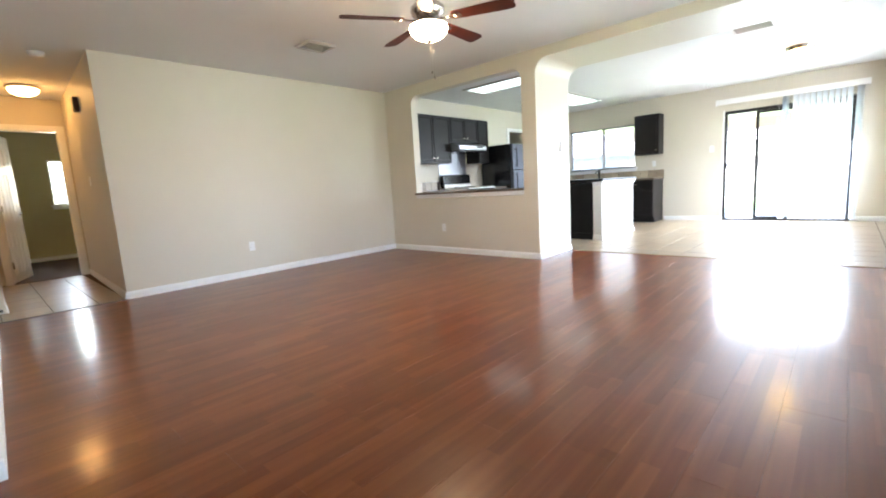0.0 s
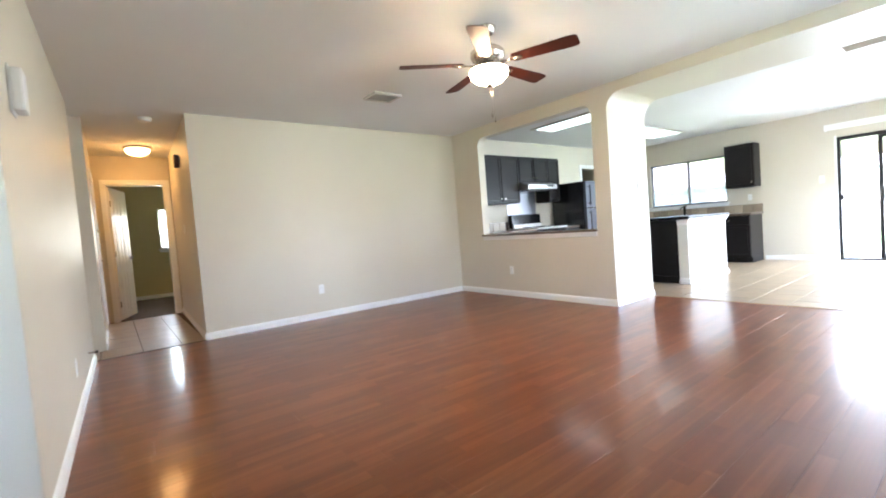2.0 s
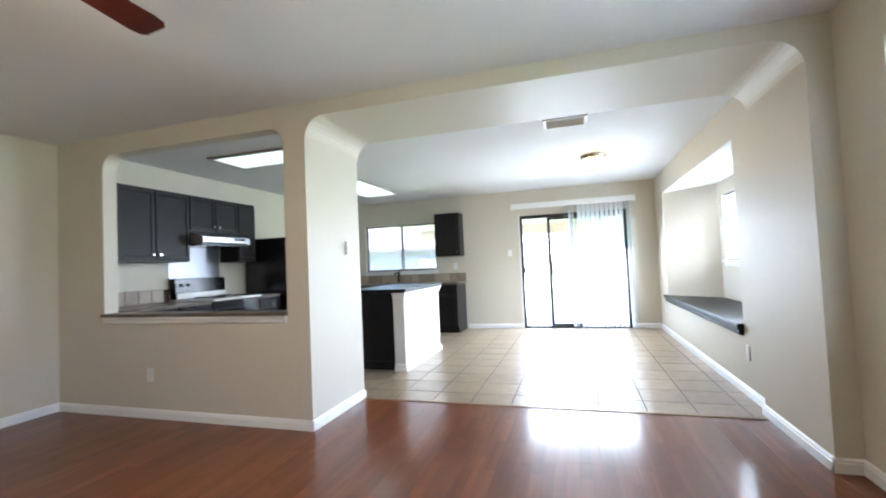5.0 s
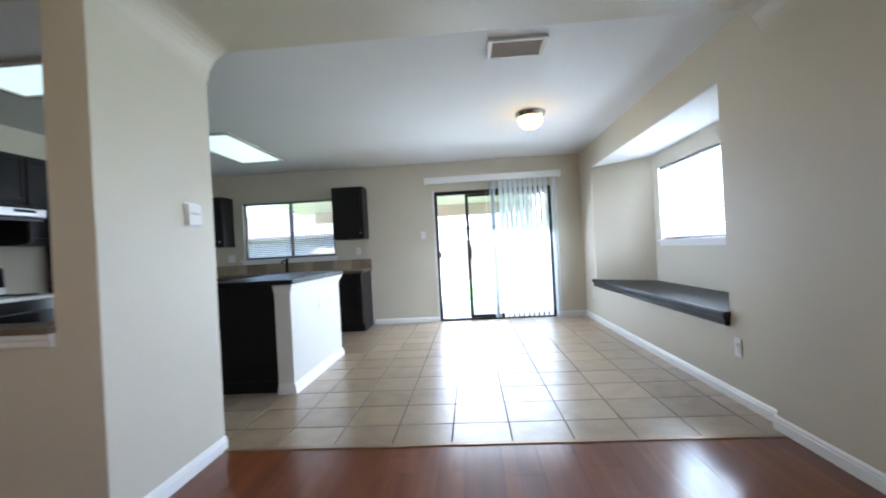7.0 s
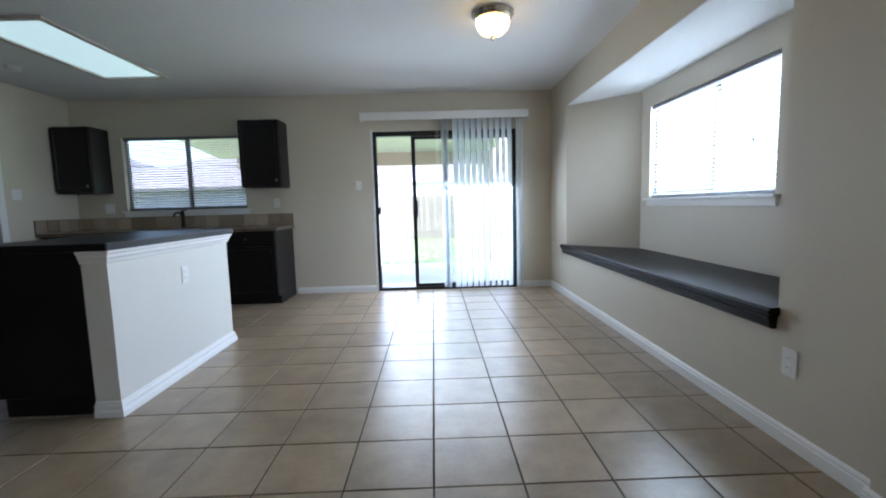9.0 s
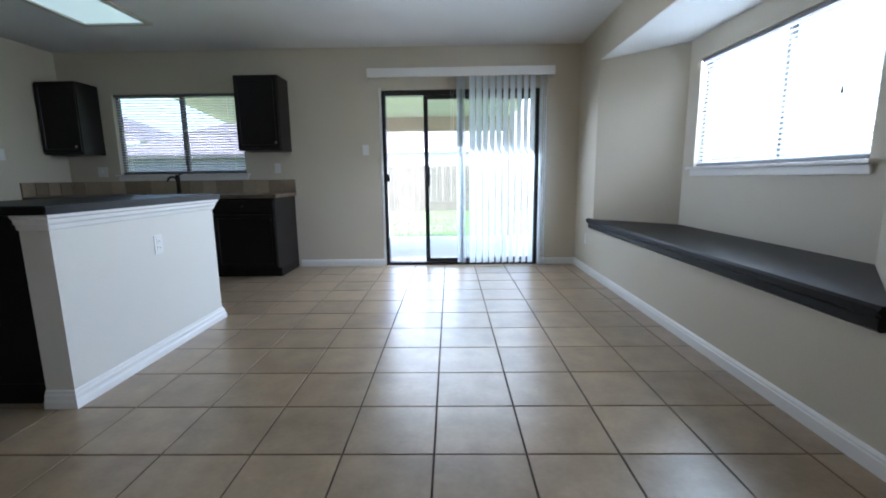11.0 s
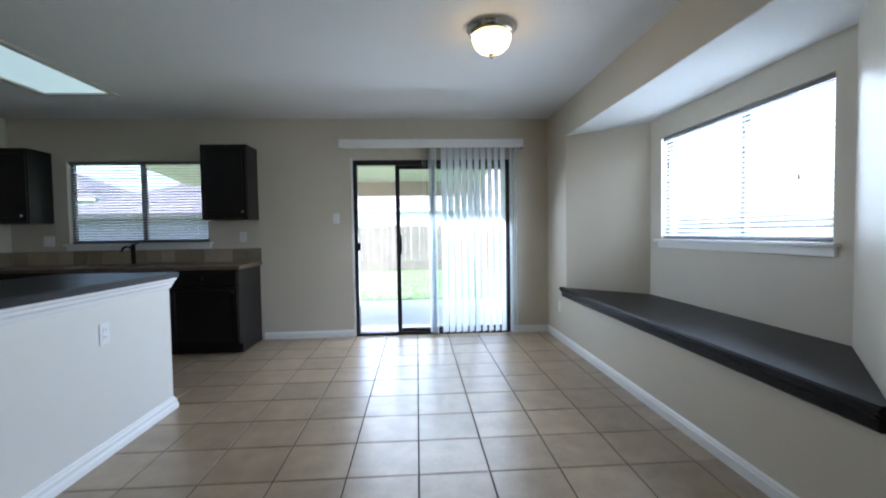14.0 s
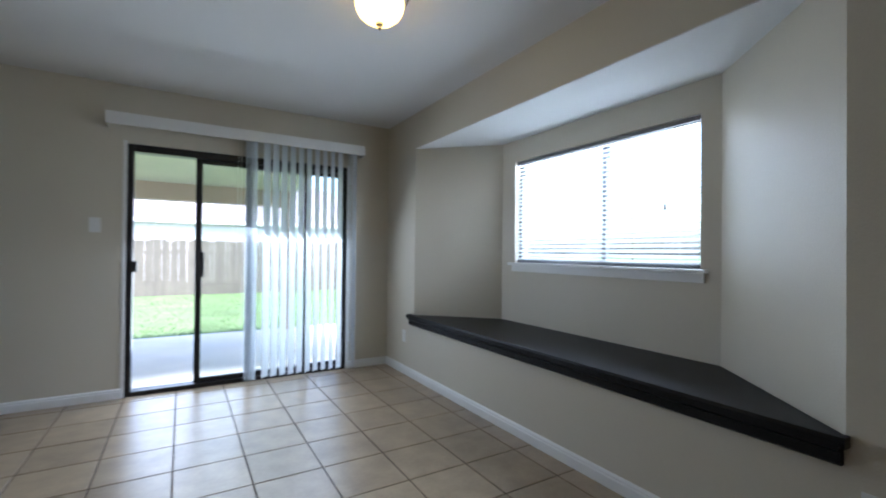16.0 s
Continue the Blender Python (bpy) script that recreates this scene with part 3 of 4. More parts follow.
# Backlit shade of slats and headrail comes from their grey colours.
blind_kitchen = mini_blind("mini_blind", "x", kx0 + 0.012, kx1 - 0.012, NY + 0.028, kz0 + 0.004, kz1 - 0.004, "mini blind, greyed as backlit, slats open, in the kitchen window", tilt=-17, rail=WINAL, material=SLATDARK, pitch=0.030, width=0.034)
blind_bay = mini_blind("mini_blind", "y", gy0 + 0.012, gy1 - 0.012, bx + 0.028, gz0 + 0.004, gz1 - 0.004, "white plastic mini blind in the bay window", tilt=-29, rail=WINAL, pitch=0.033, width=0.036)
bm = rod(bmesh.new(), (bx + 0.008, 6.93, gz1 - 0.03), (bx + 0.008, 6.93, 1.50), 0.0012, 6)
part("pull_cord", bm, PLASTIC, blind_bay)
part("tassel", lathe(bmesh.new(), [(0.002, 0.04), (0.004, 0.03), (0.009, 0.0), (0.0, -0.002)], 12, (bx + 0.008, 6.93, 1.455)), BROWNBOX, blind_bay, "small cone cord tassel")
bm = rod(bmesh.new(), (-3.41, NY + 0.006, kz1 - 0.03), (-3.41, NY + 0.006, 1.53), 0.0012, 6)
part("pull_cord", bm, PLASTIC, blind_kitchen)
part("tassel", lathe(bmesh.new(), [(0.002, 0.04), (0.004, 0.03), (0.009, 0.0), (0.0, -0.002)], 12, (-3.41, NY + 0.006, 1.49)), BROWNBOX, blind_kitchen, "small cone cord tassel")
mini_blind("mini_blind", "y", ly0 + 0.012, ly1 - 0.012, LX + 0.028, lz0 + 0.004, lz1 - 0.004, "white plastic mini blind in the living room window")
mini_blind("mini_blind", "y", ey0 + 0.012, ey1 - 0.012, LX + 0.028, lz0 + 0.004, lz1 - 0.004, "white plastic mini blind in the assumed entry window")
mini_blind("mini_blind", "y", ry0 + 0.012, ry1 - 0.012, rx - 0.028, rz0 + 0.004, rz1 - 0.004, "white plastic mini blind in the far window")

# ---- sliding glass door ----
sd = thing("door_sliding", (0, NY, 0), "black framed sliding glass patio door, slid partly open", "sliding door", kind="structure")
sd.location = (0, 0, 0)
f = 0.042
for nm, x0, x1, z0, z1 in (("jamb", dx0, dx0 + f, 0, dz), ("jamb", dx1 - f, dx1, 0, dz), ("head", dx0 + f, dx1 - f, dz - 0.06, dz), ("track", dx0 + f, dx1 - f, 0.0, 0.035)):
    part(nm, B(x0, x1, NY + 0.012, NY + 0.125, z0, z1, bevel=0.004), BLACKAL, sd)
part("latch_strike", B(dx0 + f, dx0 + f + 0.03, NY + 0.005, NY + 0.06, 1.0, 1.09, bevel=0.004), BLACKAL, sd)


def glazed(nm, x0, x1, y, stile, handle):
    leaf = part(nm, B(x0, x0 + stile, y, y + 0.032, 0.036, dz - 0.061, bevel=0.004), BLACKAL, sd)
    part("stile", B(x1 - stile * 0.55, x1, y, y + 0.032, 0.036, dz - 0.061, bevel=0.004), BLACKAL, leaf)
    part("rail", B(x0 + stile, x1 - stile * 0.55, y, y + 0.032, 0.036, 0.075, bevel=0.004), BLACKAL, leaf)
    part("rail", B(x0 + stile, x1 - stile * 0.55, y, y + 0.032, dz - 0.10, dz - 0.061, bevel=0.004), BLACKAL, leaf)
    pane = part("pane", B(x0 + stile, x1 - stile * 0.55, y + 0.013, y + 0.019, 0.076, dz - 0.101), GLASS, leaf)
    pane.visible_shadow = False
    if handle:
        bm = B(x0 + 0.030, x0 + 0.068, y - 0.04, y - 0.018, 0.95, 1.17, bevel=0.006)
        box(bm, x0 + 0.026, x0 + 0.050, y - 0.025, y + 0.001, 0.955, 0.985)
        box(bm, x0 + 0.026, x0 + 0.050, y - 0.025, y + 0.001, 1.135, 1.165)
        part("handle", bm, BLACKAL, leaf)


glazed("sliding_leaf", -1.145, -0.195, NY + 0.045, 0.05, True)
glazed("fixed_leaf", -0.735, dx1 - f, NY + 0.085, 0.045, False)
bm = bmesh.new()
box(bm, dx0 - 0.028, dx0, NY - 0.006, NY + 0.02, 0, dz + 0.02, bevel=0.003)
box(bm, dx1, dx1 + 0.028, NY - 0.006, NY + 0.02, 0, dz + 0.02, bevel=0.003)
setting("trim_sliding_door", bm, TRIM, "thin white edge beside the sliding door", "door trim")

# ---- vertical blind ----
vb = thing("vertical_blind", (0, 0, 0), "white vertical blind, half drawn across the sliding door", "blind")
part("valance", B(-1.757, 0.325, NY - 0.13, NY - 0.118, 2.148, 2.245, bevel=0.003), PLASTIC, vb)
part("valance_end", B(-1.757, -1.745, NY - 0.118, NY - 0.001, 2.148, 2.245, bevel=0.002), PLASTIC, vb)
part("valance_end", B(0.313, 0.325, NY - 0.118, NY - 0.001, 2.148, 2.245, bevel=0.002), PLASTIC, vb)
part("headrail", B(-1.72, 0.29, NY - 0.085, NY - 0.045, 2.195, 2.23, bevel=0.003), PLASTIC, vb)
bm = bmesh.new()
for i in range(6):
    u0, u1 = -0.0445 + 0.089 * i / 6, -0.0445 + 0.089 * (i + 1) / 6
    c0, c1 = [0.007 * (1 - (u / 0.0445) ** 2) for u in (u0, u1)]
    bm.faces.new([bm.verts.new(p) for p in ((u0, c0, 0), (u1, c1, 0), (u1, c1, 2.16), (u0, c0, 2.16))])
bmesh.ops.remove_doubles(bm, verts=bm.verts[:], dist=1e-5)
for f_ in bm.faces:
    f_.smooth = True
vane_mesh = bpy.data.meshes.new("vane")
bm.to_mesh(vane_mesh)
bm.free()
vane_mesh.materials.append(VANE)
spots = [(-0.755 + 0.016 * i, 82 + 2 * i) for i in range(6)]
spots += [(-0.585 + 0.0755 * i, 40 + (i * 37 % 9)) for i in range(10)]
spots += [(0.185 + 0.022 * i, 70 + 5 * i) for i in range(4)]
for x, turn in spots:
    v = new("vane", vane_mesh)
    v.parent = vb
    v.matrix_basis = pose(x, NY - 0.066, 0.035, 0, 0, turn)
bm = rod(bmesh.new(), (-0.80, NY - 0.07, 2.19), (-0.80, NY - 0.07, 1.25), 0.0018, 6)
rod(bm, (-0.825, NY - 0.07, 2.19), (-0.825, NY - 0.07, 1.25), 0.0018, 6)
part("pull_chain", bm, PLASTIC, vb)

# ---- window seat ----
seat = thing("window_seat", (0, 0, 0), "dark charcoal laminate window seat in the bay", "window seat")
st = 0.596
bm = prism(bmesh.new(), [(EX - 0.001, by0 + 0.004), (bx - 0.002, cy0 + 0.002), (bx - 0.002, cy1 - 0.002), (EX - 0.001, by1 - 0.004)], "z", bt - 0.06, st)
part("seat_top", bm, BAR, seat)
bm = prism(bmesh.new(), [(EX - 0.001, st), (EX - 0.04, st), (EX - 0.048, st - 0.012), (EX - 0.048, st - 0.042), (EX - 0.036, st - 0.052), (EX - 0.036, st - 0.088), (EX - 0.024, st - 0.098), (EX - 0.001, st - 0.098)], "y", by0 + 0.004, by1 + 0.05)
part("nosing", bm, BAR, seat)
for y0, y1 in ((by0 - 0.012, by0 + 0.003), (by1 + 0.051, by1 + 0.066)):
    cap = prism(bmesh.new(), [(EX - 0.001, st + 0.002), (EX - 0.045, st + 0.002), (EX - 0.055, st - 0.014), (EX - 0.053, st - 0.026), (EX - 0.042, st - 0.036), (EX - 0.001, st - 0.036)], "y", y0, y1)
    part("end_cap", cap, BAR, seat)

# ---- kitchen island ----
island = thing("kitchen_island", (-2.85, 7.0, 0), "island with pale pony wall, dark cabinets and charcoal bar top", "kitchen island")
island.location = (0, 0, 0)
ix, iy0, iy1, iw = -2.61, 6.365, 7.69, 0.135
part("pony_wall", B(ix - iw, ix, iy0, iy1, 0, 0.905), HALFWALL, island, "pale painted half wall")
base = part("base_cabinet", B(-3.33, ix - iw - 0.001, iy0 + 0.03, iy1 - 0.01, 0.10, 0.895, bevel=0.003), CAB, island, "dark espresso base cabinet")
part("toe_kick", B(-3.25, ix - iw - 0.002, iy0 + 0.03, iy1 - 0.01, 0.0, 0.099), CAB, island)
n = 3
for i in range(n):
    y0 = iy0 + 0.05 + i * (iy1 - iy0 - 0.08) / n
    y1 = y0 + (iy1 - iy0 - 0.08) / n - 0.02
    d_ = part("door", B(-3.35, -3.331, y0, y1, 0.13, 0.70, bevel=0.004), CAB, base)
    part("drawer", B(-3.35, -3.331, y0, y1, 0.73, 0.87, bevel=0.004), CAB, base)
bm = prism(bmesh.new(), [(-3.375, iy0 - 0.055), (ix + 0.045, iy0 - 0.055), (ix + 0.045, iy1 + 0.05), (-3.375, iy1 + 0.05)], "z", 0.906, 0.945)
bmesh.ops.bevel(bm, geom=bm.edges[:], offset=0.006, segments=2, affect="EDGES")
part("bar_top", bm, BAR, island, "charcoal laminate bar top")


def moulding(bm, ring, outline):
    """Sweep an outline of outward offset, height pairs round a rectangle's three open sides."""
    (x0, x1, y0, y1) = ring
    loops = []
    for d, h in outline:
        loops.append([bm.verts.new(p) for p in ((x0, y0 - d, h), (x1 + d, y0 - d, h), (x1 + d, y1 + d, h), (x0, y1 + d, h))])
    for a, b in zip(loops, loops[1:]):
        for i in range(3):
            bm.faces.new((a[i], a[i + 1], b[i + 1], b[i]))
    bm.faces.new([l_[0] for l_ in loops]), bm.faces.new([l_[3] for l_ in loops])
    bmesh.ops.recalc_face_normals(bm, faces=bm.faces[:])
    return bm


part("crown_moulding", moulding(bmesh.new(), (ix - iw, ix, iy0, iy1), [(0, 0.835), (0.010, 0.838), (0.014, 0.858), (0.022, 0.868), (0.024, 0.884), (0.034, 0.892), (0.036, 0.905), (0, 0.906)]), TRIM, island, "white moulding under the bar top")
part("baseboard_moulding", moulding(bmesh.new(), (ix - iw, ix, iy0, iy1), [(0.024, 0.0), (0.022, 0.030), (0.016, 0.044), (0.016, 0.062), (0.009, 0.070), (0.007, 0.080), (0, 0.086)]), TRIM, island, "white baseboard round the half wall")


# ---- kitchen cabinets ----
def knob(parent, at, way):
    a = Vector(at)
    bm = rod(bmesh.new(), a, a + Vector(way) * 0.014, 0.005, 8)
    rod(bm, a + Vector(way) * 0.012, a + Vector(way) * 0.024, 0.014, 14)
    part("knob", bm, NICKEL, parent, "round brushed nickel knob")


def cabinet(name, x0, x1, y0, y1, z0, z1, face, doors, drawer=0.0, knob_low=True, label="", group=""):
    """A cabinet box with recessed-panel doors. face: 'e' opens to +x, 's' to -y. Base units (z0 = 0) get a toe kick."""
    ob = thing(name, (0, 0, 0), label, "cabinet", group)
    kick = 0.10 if z0 == 0 else 0.0
    part("body", B(x0, x1, y0, y1, z0 + kick, z1, bevel=0.002), CAB, ob)
    if kick:
        part("toe_kick", B(x0, x1 - (0.07 if face == "e" else 0), y0 + (0.07 if face == "s" else 0), y1, 0, kick - 0.001), CAB, ob)
    a0, a1 = (y0, y1) if face == "e" else (x0, x1)
    step = (a1 - a0) / doors
    top = z1 - 0.02
    for i in range(doors):
        b0, b1 = a0 + i * step + 0.008, a0 + (i + 1) * step - 0.008
        fields = [("door", z0 + kick + 0.02, top - (drawer + 0.02 if drawer else 0))]
        if drawer:
            fields.append(("drawer", top - drawer, top))
        for nm, c0, c1 in fields:
            bm = B(x1 + 0.001, x1 + 0.020, b0, b1, c0, c1) if face == "e" else B(b0, b1, y0 - 0.020, y0 - 0.001, c0, c1)
            out = Vector((1, 0, 0)) if face == "e" else Vector((0, -1, 0))
            front = max(bm.faces, key=lambda f_: f_.normal.dot(out))
            if nm == "door":
                bmesh.ops.inset_region(bm, faces=[front], thickness=0.05)
                bmesh.ops.inset_region(bm, faces=[front], thickness=0.008, depth=-0.009)
            else:
                bmesh.ops.inset_region(bm, faces=[front], thickness=0.006, depth=0.004)
            leaf = part(nm, bm, CAB, ob)
            k = (b0 + b1) / 2
            kz = (c0 + c1) / 2
            if nm == "door":
                k = b1 - 0.035 if (i % 2 == 0) else b0 + 0.035
                kz = c0 + 0.06 if knob_low else c1 - 0.06
            knob(leaf, (x1 + 0.020, k, kz) if face == "e" else (k, y0 - 0.020, kz), (1, 0, 0) if face == "e" else (0, -1, 0))
    return ob


UP = "dark espresso upper cabinets"
wx = WX + 0.002
cabinet("upper_cabinet", wx, -5.05, 4.84, 5.72, 1.37, 2.17, "e", 2, label="dark espresso upper cabinet with two doors", group=UP)
cabinet("upper_cabinet", wx, -5.05, 5.722, 6.50, 1.725, 2.17, "e", 2, label="short dark cabinet over the range hood", group=UP)
cabinet("upper_cabinet", wx, -5.05, 6.502, 6.82, 1.37, 2.17, "e", 1, label="narrow dark espresso upper cabinet", group=UP)
ny = NY - 0.002
cabinet("upper_cabinet", -3.165, -2.69, ny - 0.31, ny, 1.365, 2.155, "s", 1, label="dark espresso cabinet beside the kitchen window", group=UP)
cabinet("upper_cabinet", WX + 0.015, -4.895, ny - 0.31, ny, 1.35, 2.125, "s", 1, label="dark espresso cabinet in the kitchen corner", group=UP)
LOW = "dark espresso base cabinets"
cabinet("base_cabinet", wx, -4.72, 5.29, 5.70, 0, 0.87, "e", 1, 0.13, False, "dark espresso base cabinet beside the range", LOW)
cabinet("base_cabinet", wx, -4.72, 6.475, 6.90, 0, 0.87, "e", 1, 0.13, False, "dark base cabinet between range and refrigerator", LOW)
for i in range(4):
    s = (-2.69 + 5.32) / 4
    cabinet("base_cabinet", -5.32 + s * i, -5.32 + s * (i + 1) - 0.002, NY - 0.62, ny, 0, 0.855, "s", 1 if i in (0, 3) else 2, 0.13, False,
            "dark espresso base cabinet under the sink counter" if i == 1 else "dark espresso base cabinet under the counter", LOW)
cabinet("base_cabinet", -5.33, -4.75, 4.675, 5.288, 0, 0.865, "e", 1, 0.13, False, "dark espresso corner base cabinet", LOW)
counter = thing("kitchen_counter", (0, 0, 0), "brown stone-look laminate counter under the kitchen window", "counter")
part("counter_top", B(WX + 0.003, -2.665, NY - 0.645, ny, 0.857, 0.893, bevel=0.006), COUNTER, counter)
counter_w = thing("kitchen_counter", (0, 0, 0), "brown stone-look laminate counter beside the range", "counter")
part("counter_top", B(wx, -4.70, 4.675, 5.70, 0.872, 0.905, bevel=0.006), COUNTER, counter_w)
counter_f = thing("kitchen_counter", (0, 0, 0), "short brown laminate counter beside the refrigerator", "counter")
part("counter_top", B(wx, -4.70, 6.475, 6.90, 0.872, 0.905, bevel=0.006), COUNTER, counter_f)

# backsplash tiles: one row on the north wall, one on the west wall
splash_n = setting("trim_backsplash", B(WX + 0.014, -2.675, NY - 0.006, NY - 0.001, 0.894, 1.045), GROUT, "row of tan ceramic backsplash tiles", "backsplash")
splash_w = setting("trim_backsplash", B(WX + 0.001, WX + 0.006, NY - 0.64, NY - 0.007, 0.894, 1.045), GROUT, "row of tan ceramic backsplash tiles by the corner", "backsplash")
tile_n = bmesh.new()
box(tile_n, 0.002, 0.148, -0.006, 0, 0.002, 0.148, bevel=0.0015)
me_n = bpy.data.meshes.new("tile")
tile_n.to_mesh(me_n)
tile_n.free()
me_n.materials.append(SPLASH)
for i in range(17):
    t_ = new("tile", me_n)
    t_.parent = splash_n
    t_.location = (WX + 0.02 + 0.1565 * i, NY - 0.007, 0.894)
    t_.scale = (1.043, 1, 1)
for i in range(4):
    t_ = new("tile", me_n)
    t_.parent = splash_w
    t_.matrix_basis = pose(WX + 0.007, NY - 0.635 + 0.155 * i, 0.894, 0, 0, 90)

splash_r = setting("trim_backsplash", B(WX + 0.001, WX + 0.006, 4.68, 5.70, 0.906, 1.057), GROUT, "row of tan ceramic backsplash tiles beside the range", "backsplash")
for i in range(6):
    t_ = new("tile", me_n)
    t_.parent = splash_r
    t_.matrix_basis = pose(WX + 0.007, 4.70 + 0.155 * i, 0.906, 0, 0, 90)

faucet = thing("kitchen_faucet", (-4.0, NY - 0.12, 0.893), "dark bronze kitchen faucet behind the sink", "faucet")
bm = lathe(bmesh.new(), [(0.03, 0.0), (0.03, 0.01), (0.022, 0.02), (0.020, 0.15), (0.024, 0.16), (0.022, 0.22), (0.0, 0.225)], 16)
part("body", bm, DARKMETAL, faucet)
bm = bmesh.new()
pts = [Vector((0, -0.01, 0.16)), Vector((0, -0.05, 0.19)), Vector((0, -0.11, 0.20)), Vector((0, -0.17, 0.18)), Vector((0, -0.185, 0.15))]
for a, b in zip(pts, pts[1:]):
    rod(bm, a, b, 0.011, 10)
part("spout", bm, DARKMETAL, faucet)
part("lever", rod(bmesh.new(), (0.0, 0, 0.215), (0.05, 0.01, 0.235), 0.007, 8), DARKMETAL, faucet)
sink = thing("kitchen_sink", (0, 0, 0), "stainless steel sink set in the counter", "sink")
bm = bmesh.new()
for x0, x1, y0, y1 in ((-4.38, -3.58, NY - 0.58, NY - 0.555), (-4.38, -3.58, NY - 0.20, NY - 0.165), (-4.38, -4.35, NY - 0.555, NY - 0.20), (-3.61, -3.58, NY - 0.555, NY - 0.20), (-3.995, -3.965, NY - 0.555, NY - 0.20)):
    box(bm, x0, x1, y0, y1, 0.8935, 0.899, bevel=0.002)
part("rim", bm, STEEL, sink)

# ---- range, hood, refrigerator ----
stove = thing("kitchen_range", (0, 0, 0), "white electric range with black backguard", "range")
part("body", B(WX + 0.02, -4.70, 5.705, 6.465, 0.08, 0.895, bevel=0.006), BLACKAPP, stove)
part("oven_door", B(-4.699, -4.67, 5.715, 6.455, 0.24, 0.80, bevel=0.008), BLACKAPP, stove)
part("cooktop", B(WX + 0.02, -4.665, 5.70, 6.47, 0.896, 0.925, bevel=0.010), ENAMEL, stove)
bm = prism(bmesh.new(), [(WX + 0.02, 0.931), (WX + 0.11, 0.931), (WX + 0.10, 1.17), (WX + 0.02, 1.18)], "y", 5.70, 6.47)
bmesh.ops.bevel(bm, geom=bm.edges[:], offset=0.006, segments=2, affect="EDGES")
guard = part("backguard", bm, BLACKGLASS, stove, "glossy black control backguard")
part("backguard_base", B(WX + 0.021, WX + 0.125, 5.71, 6.46, 0.931, 1.0, bevel=0.006), ENAMEL, stove)
for y in (5.78, 5.88, 6.29, 6.39):
    part("control_knob", rod(bmesh.new(), (WX + 0.085, y, 1.09), (WX + 0.115, y, 1.095), 0.02, 14), BLACKAPP, guard)
for x, y, rr in ((-5.08, 5.90, 0.075), (-5.08, 6.27, 0.095), (-4.83, 5.90, 0.095), (-4.83, 6.27, 0.075)):
    bm = bmesh.new()
    for k in range(4):
        r0 = rr * (k + 1) / 4
        lathe(bm, [(r0 - 0.008, 0), (r0 - 0.004, 0.006), (r0, 0)], 24, (x, y, 0.937))
    lathe(bm, [(rr + 0.012, 0.0), (rr + 0.010, 0.004), (rr, 0.001)], 24, (x, y, 0.931))
    part("burner", bm, BLACKAPP, stove, "black coil burner")
guard_sheet = thing("range_backsplash", (0, 0, 0), "dark reflective metal sheet on the wall behind the range", "backsplash")
part("sheet", B(WX + 0.002, WX + 0.006, 5.70, 6.47, 1.0, 1.575), mat("dark_metal_sheet", (0.22, 0.22, 0.24), 0.30, 0.9, bump=0.0), guard_sheet)
hood = thing("range_hood", (0, 0, 0), "stainless range hood under the short cabinet", "range hood")
bm = prism(bmesh.new(), [(WX + 0.003, 1.585), (-4.87, 1.585), (-4.85, 1.60), (-4.85, 1.665), (-5.02, 1.722), (WX + 0.003, 1.722)], "y", 5.73, 6.495)
part("canopy", bm, STEEL, hood)
part("underside", B(WX + 0.01, -4.875, 5.74, 6.485, 1.56, 1.584), BLACKAPP, hood)
part("switch_panel", B(-4.849, -4.846, 6.22, 6.40, 1.63, 1.655), BLACKAPP, hood)
fridge = thing("refrigerator", (0, 0, 0), "stainless top-freezer refrigerator with black sides", "refrigerator")
fy0, fy1, fx = 6.93, 7.80, -4.63
part("cabinet", B(WX + 0.04, fx, fy0, fy1, 0.03, 1.70, bevel=0.008), BLACKAPP, fridge)
for nm, z0, z1 in (("door", 0.06, 1.195), ("freezer_door", 1.205, 1.695)):
    leaf = part(nm, B(fx + 0.006, fx + 0.075, fy0 + 0.003, fy1 - 0.003, z0, z1, bevel=0.014), STEELDARK, fridge, "brushed stainless door")
    h0, h1 = (0.62, 1.15) if nm == "door" else (1.26, 1.62)
    bm = rod(bmesh.new(), (fx + 0.12, fy0 + 0.06, h0), (fx + 0.12, fy0 + 0.06, h1), 0.011, 12)
    rod(bm, (fx + 0.07, fy0 + 0.06, h0 + 0.03), (fx + 0.12, fy0 + 0.06, h0 + 0.03), 0.009)
    rod(bm, (fx + 0.07, fy0 + 0.06, h1 - 0.03), (fx + 0.12, fy0 + 0.06, h1 - 0.03), 0.009)
    part("handle", bm, BLACKAPP, leaf, "black bar handle")
part("grille", B(fx - 0.02, fx + 0.03, fy0 + 0.02, fy1 - 0.02, 0.0, 0.055), BLACKAPP, fridge)
shelf = thing("pantry_shelf", (0, 0, 0), "brown wooden shelves in the pantry", "shelf")
for z in (1.55, 2.0):
    part("board", B(-6.645, -6.25, 7.605, 8.995, z, z + 0.02), WOODSHELF, shelf)
part("upright", B(-6.645, -6.25, 8.97, 8.99, 0.004, 2.3), WOODSHELF, shelf)

# ---- lamps ----
fan = thing("ceiling_fan", (-2.265, 2.388, 0), "brushed nickel ceiling fan with mahogany blades and lit bowl", "ceiling fan")
part("canopy", lathe(bmesh.new(), [(0.0, 2.499), (0.072, 2.499), (0.074, 2.488), (0.068, 2.482), (0.070, 2.472), (0.062, 2.466), (0.063, 2.456), (0.052, 2.446), (0.030, 2.436), (0.0, 2.435)], 36), NICKEL, fan)
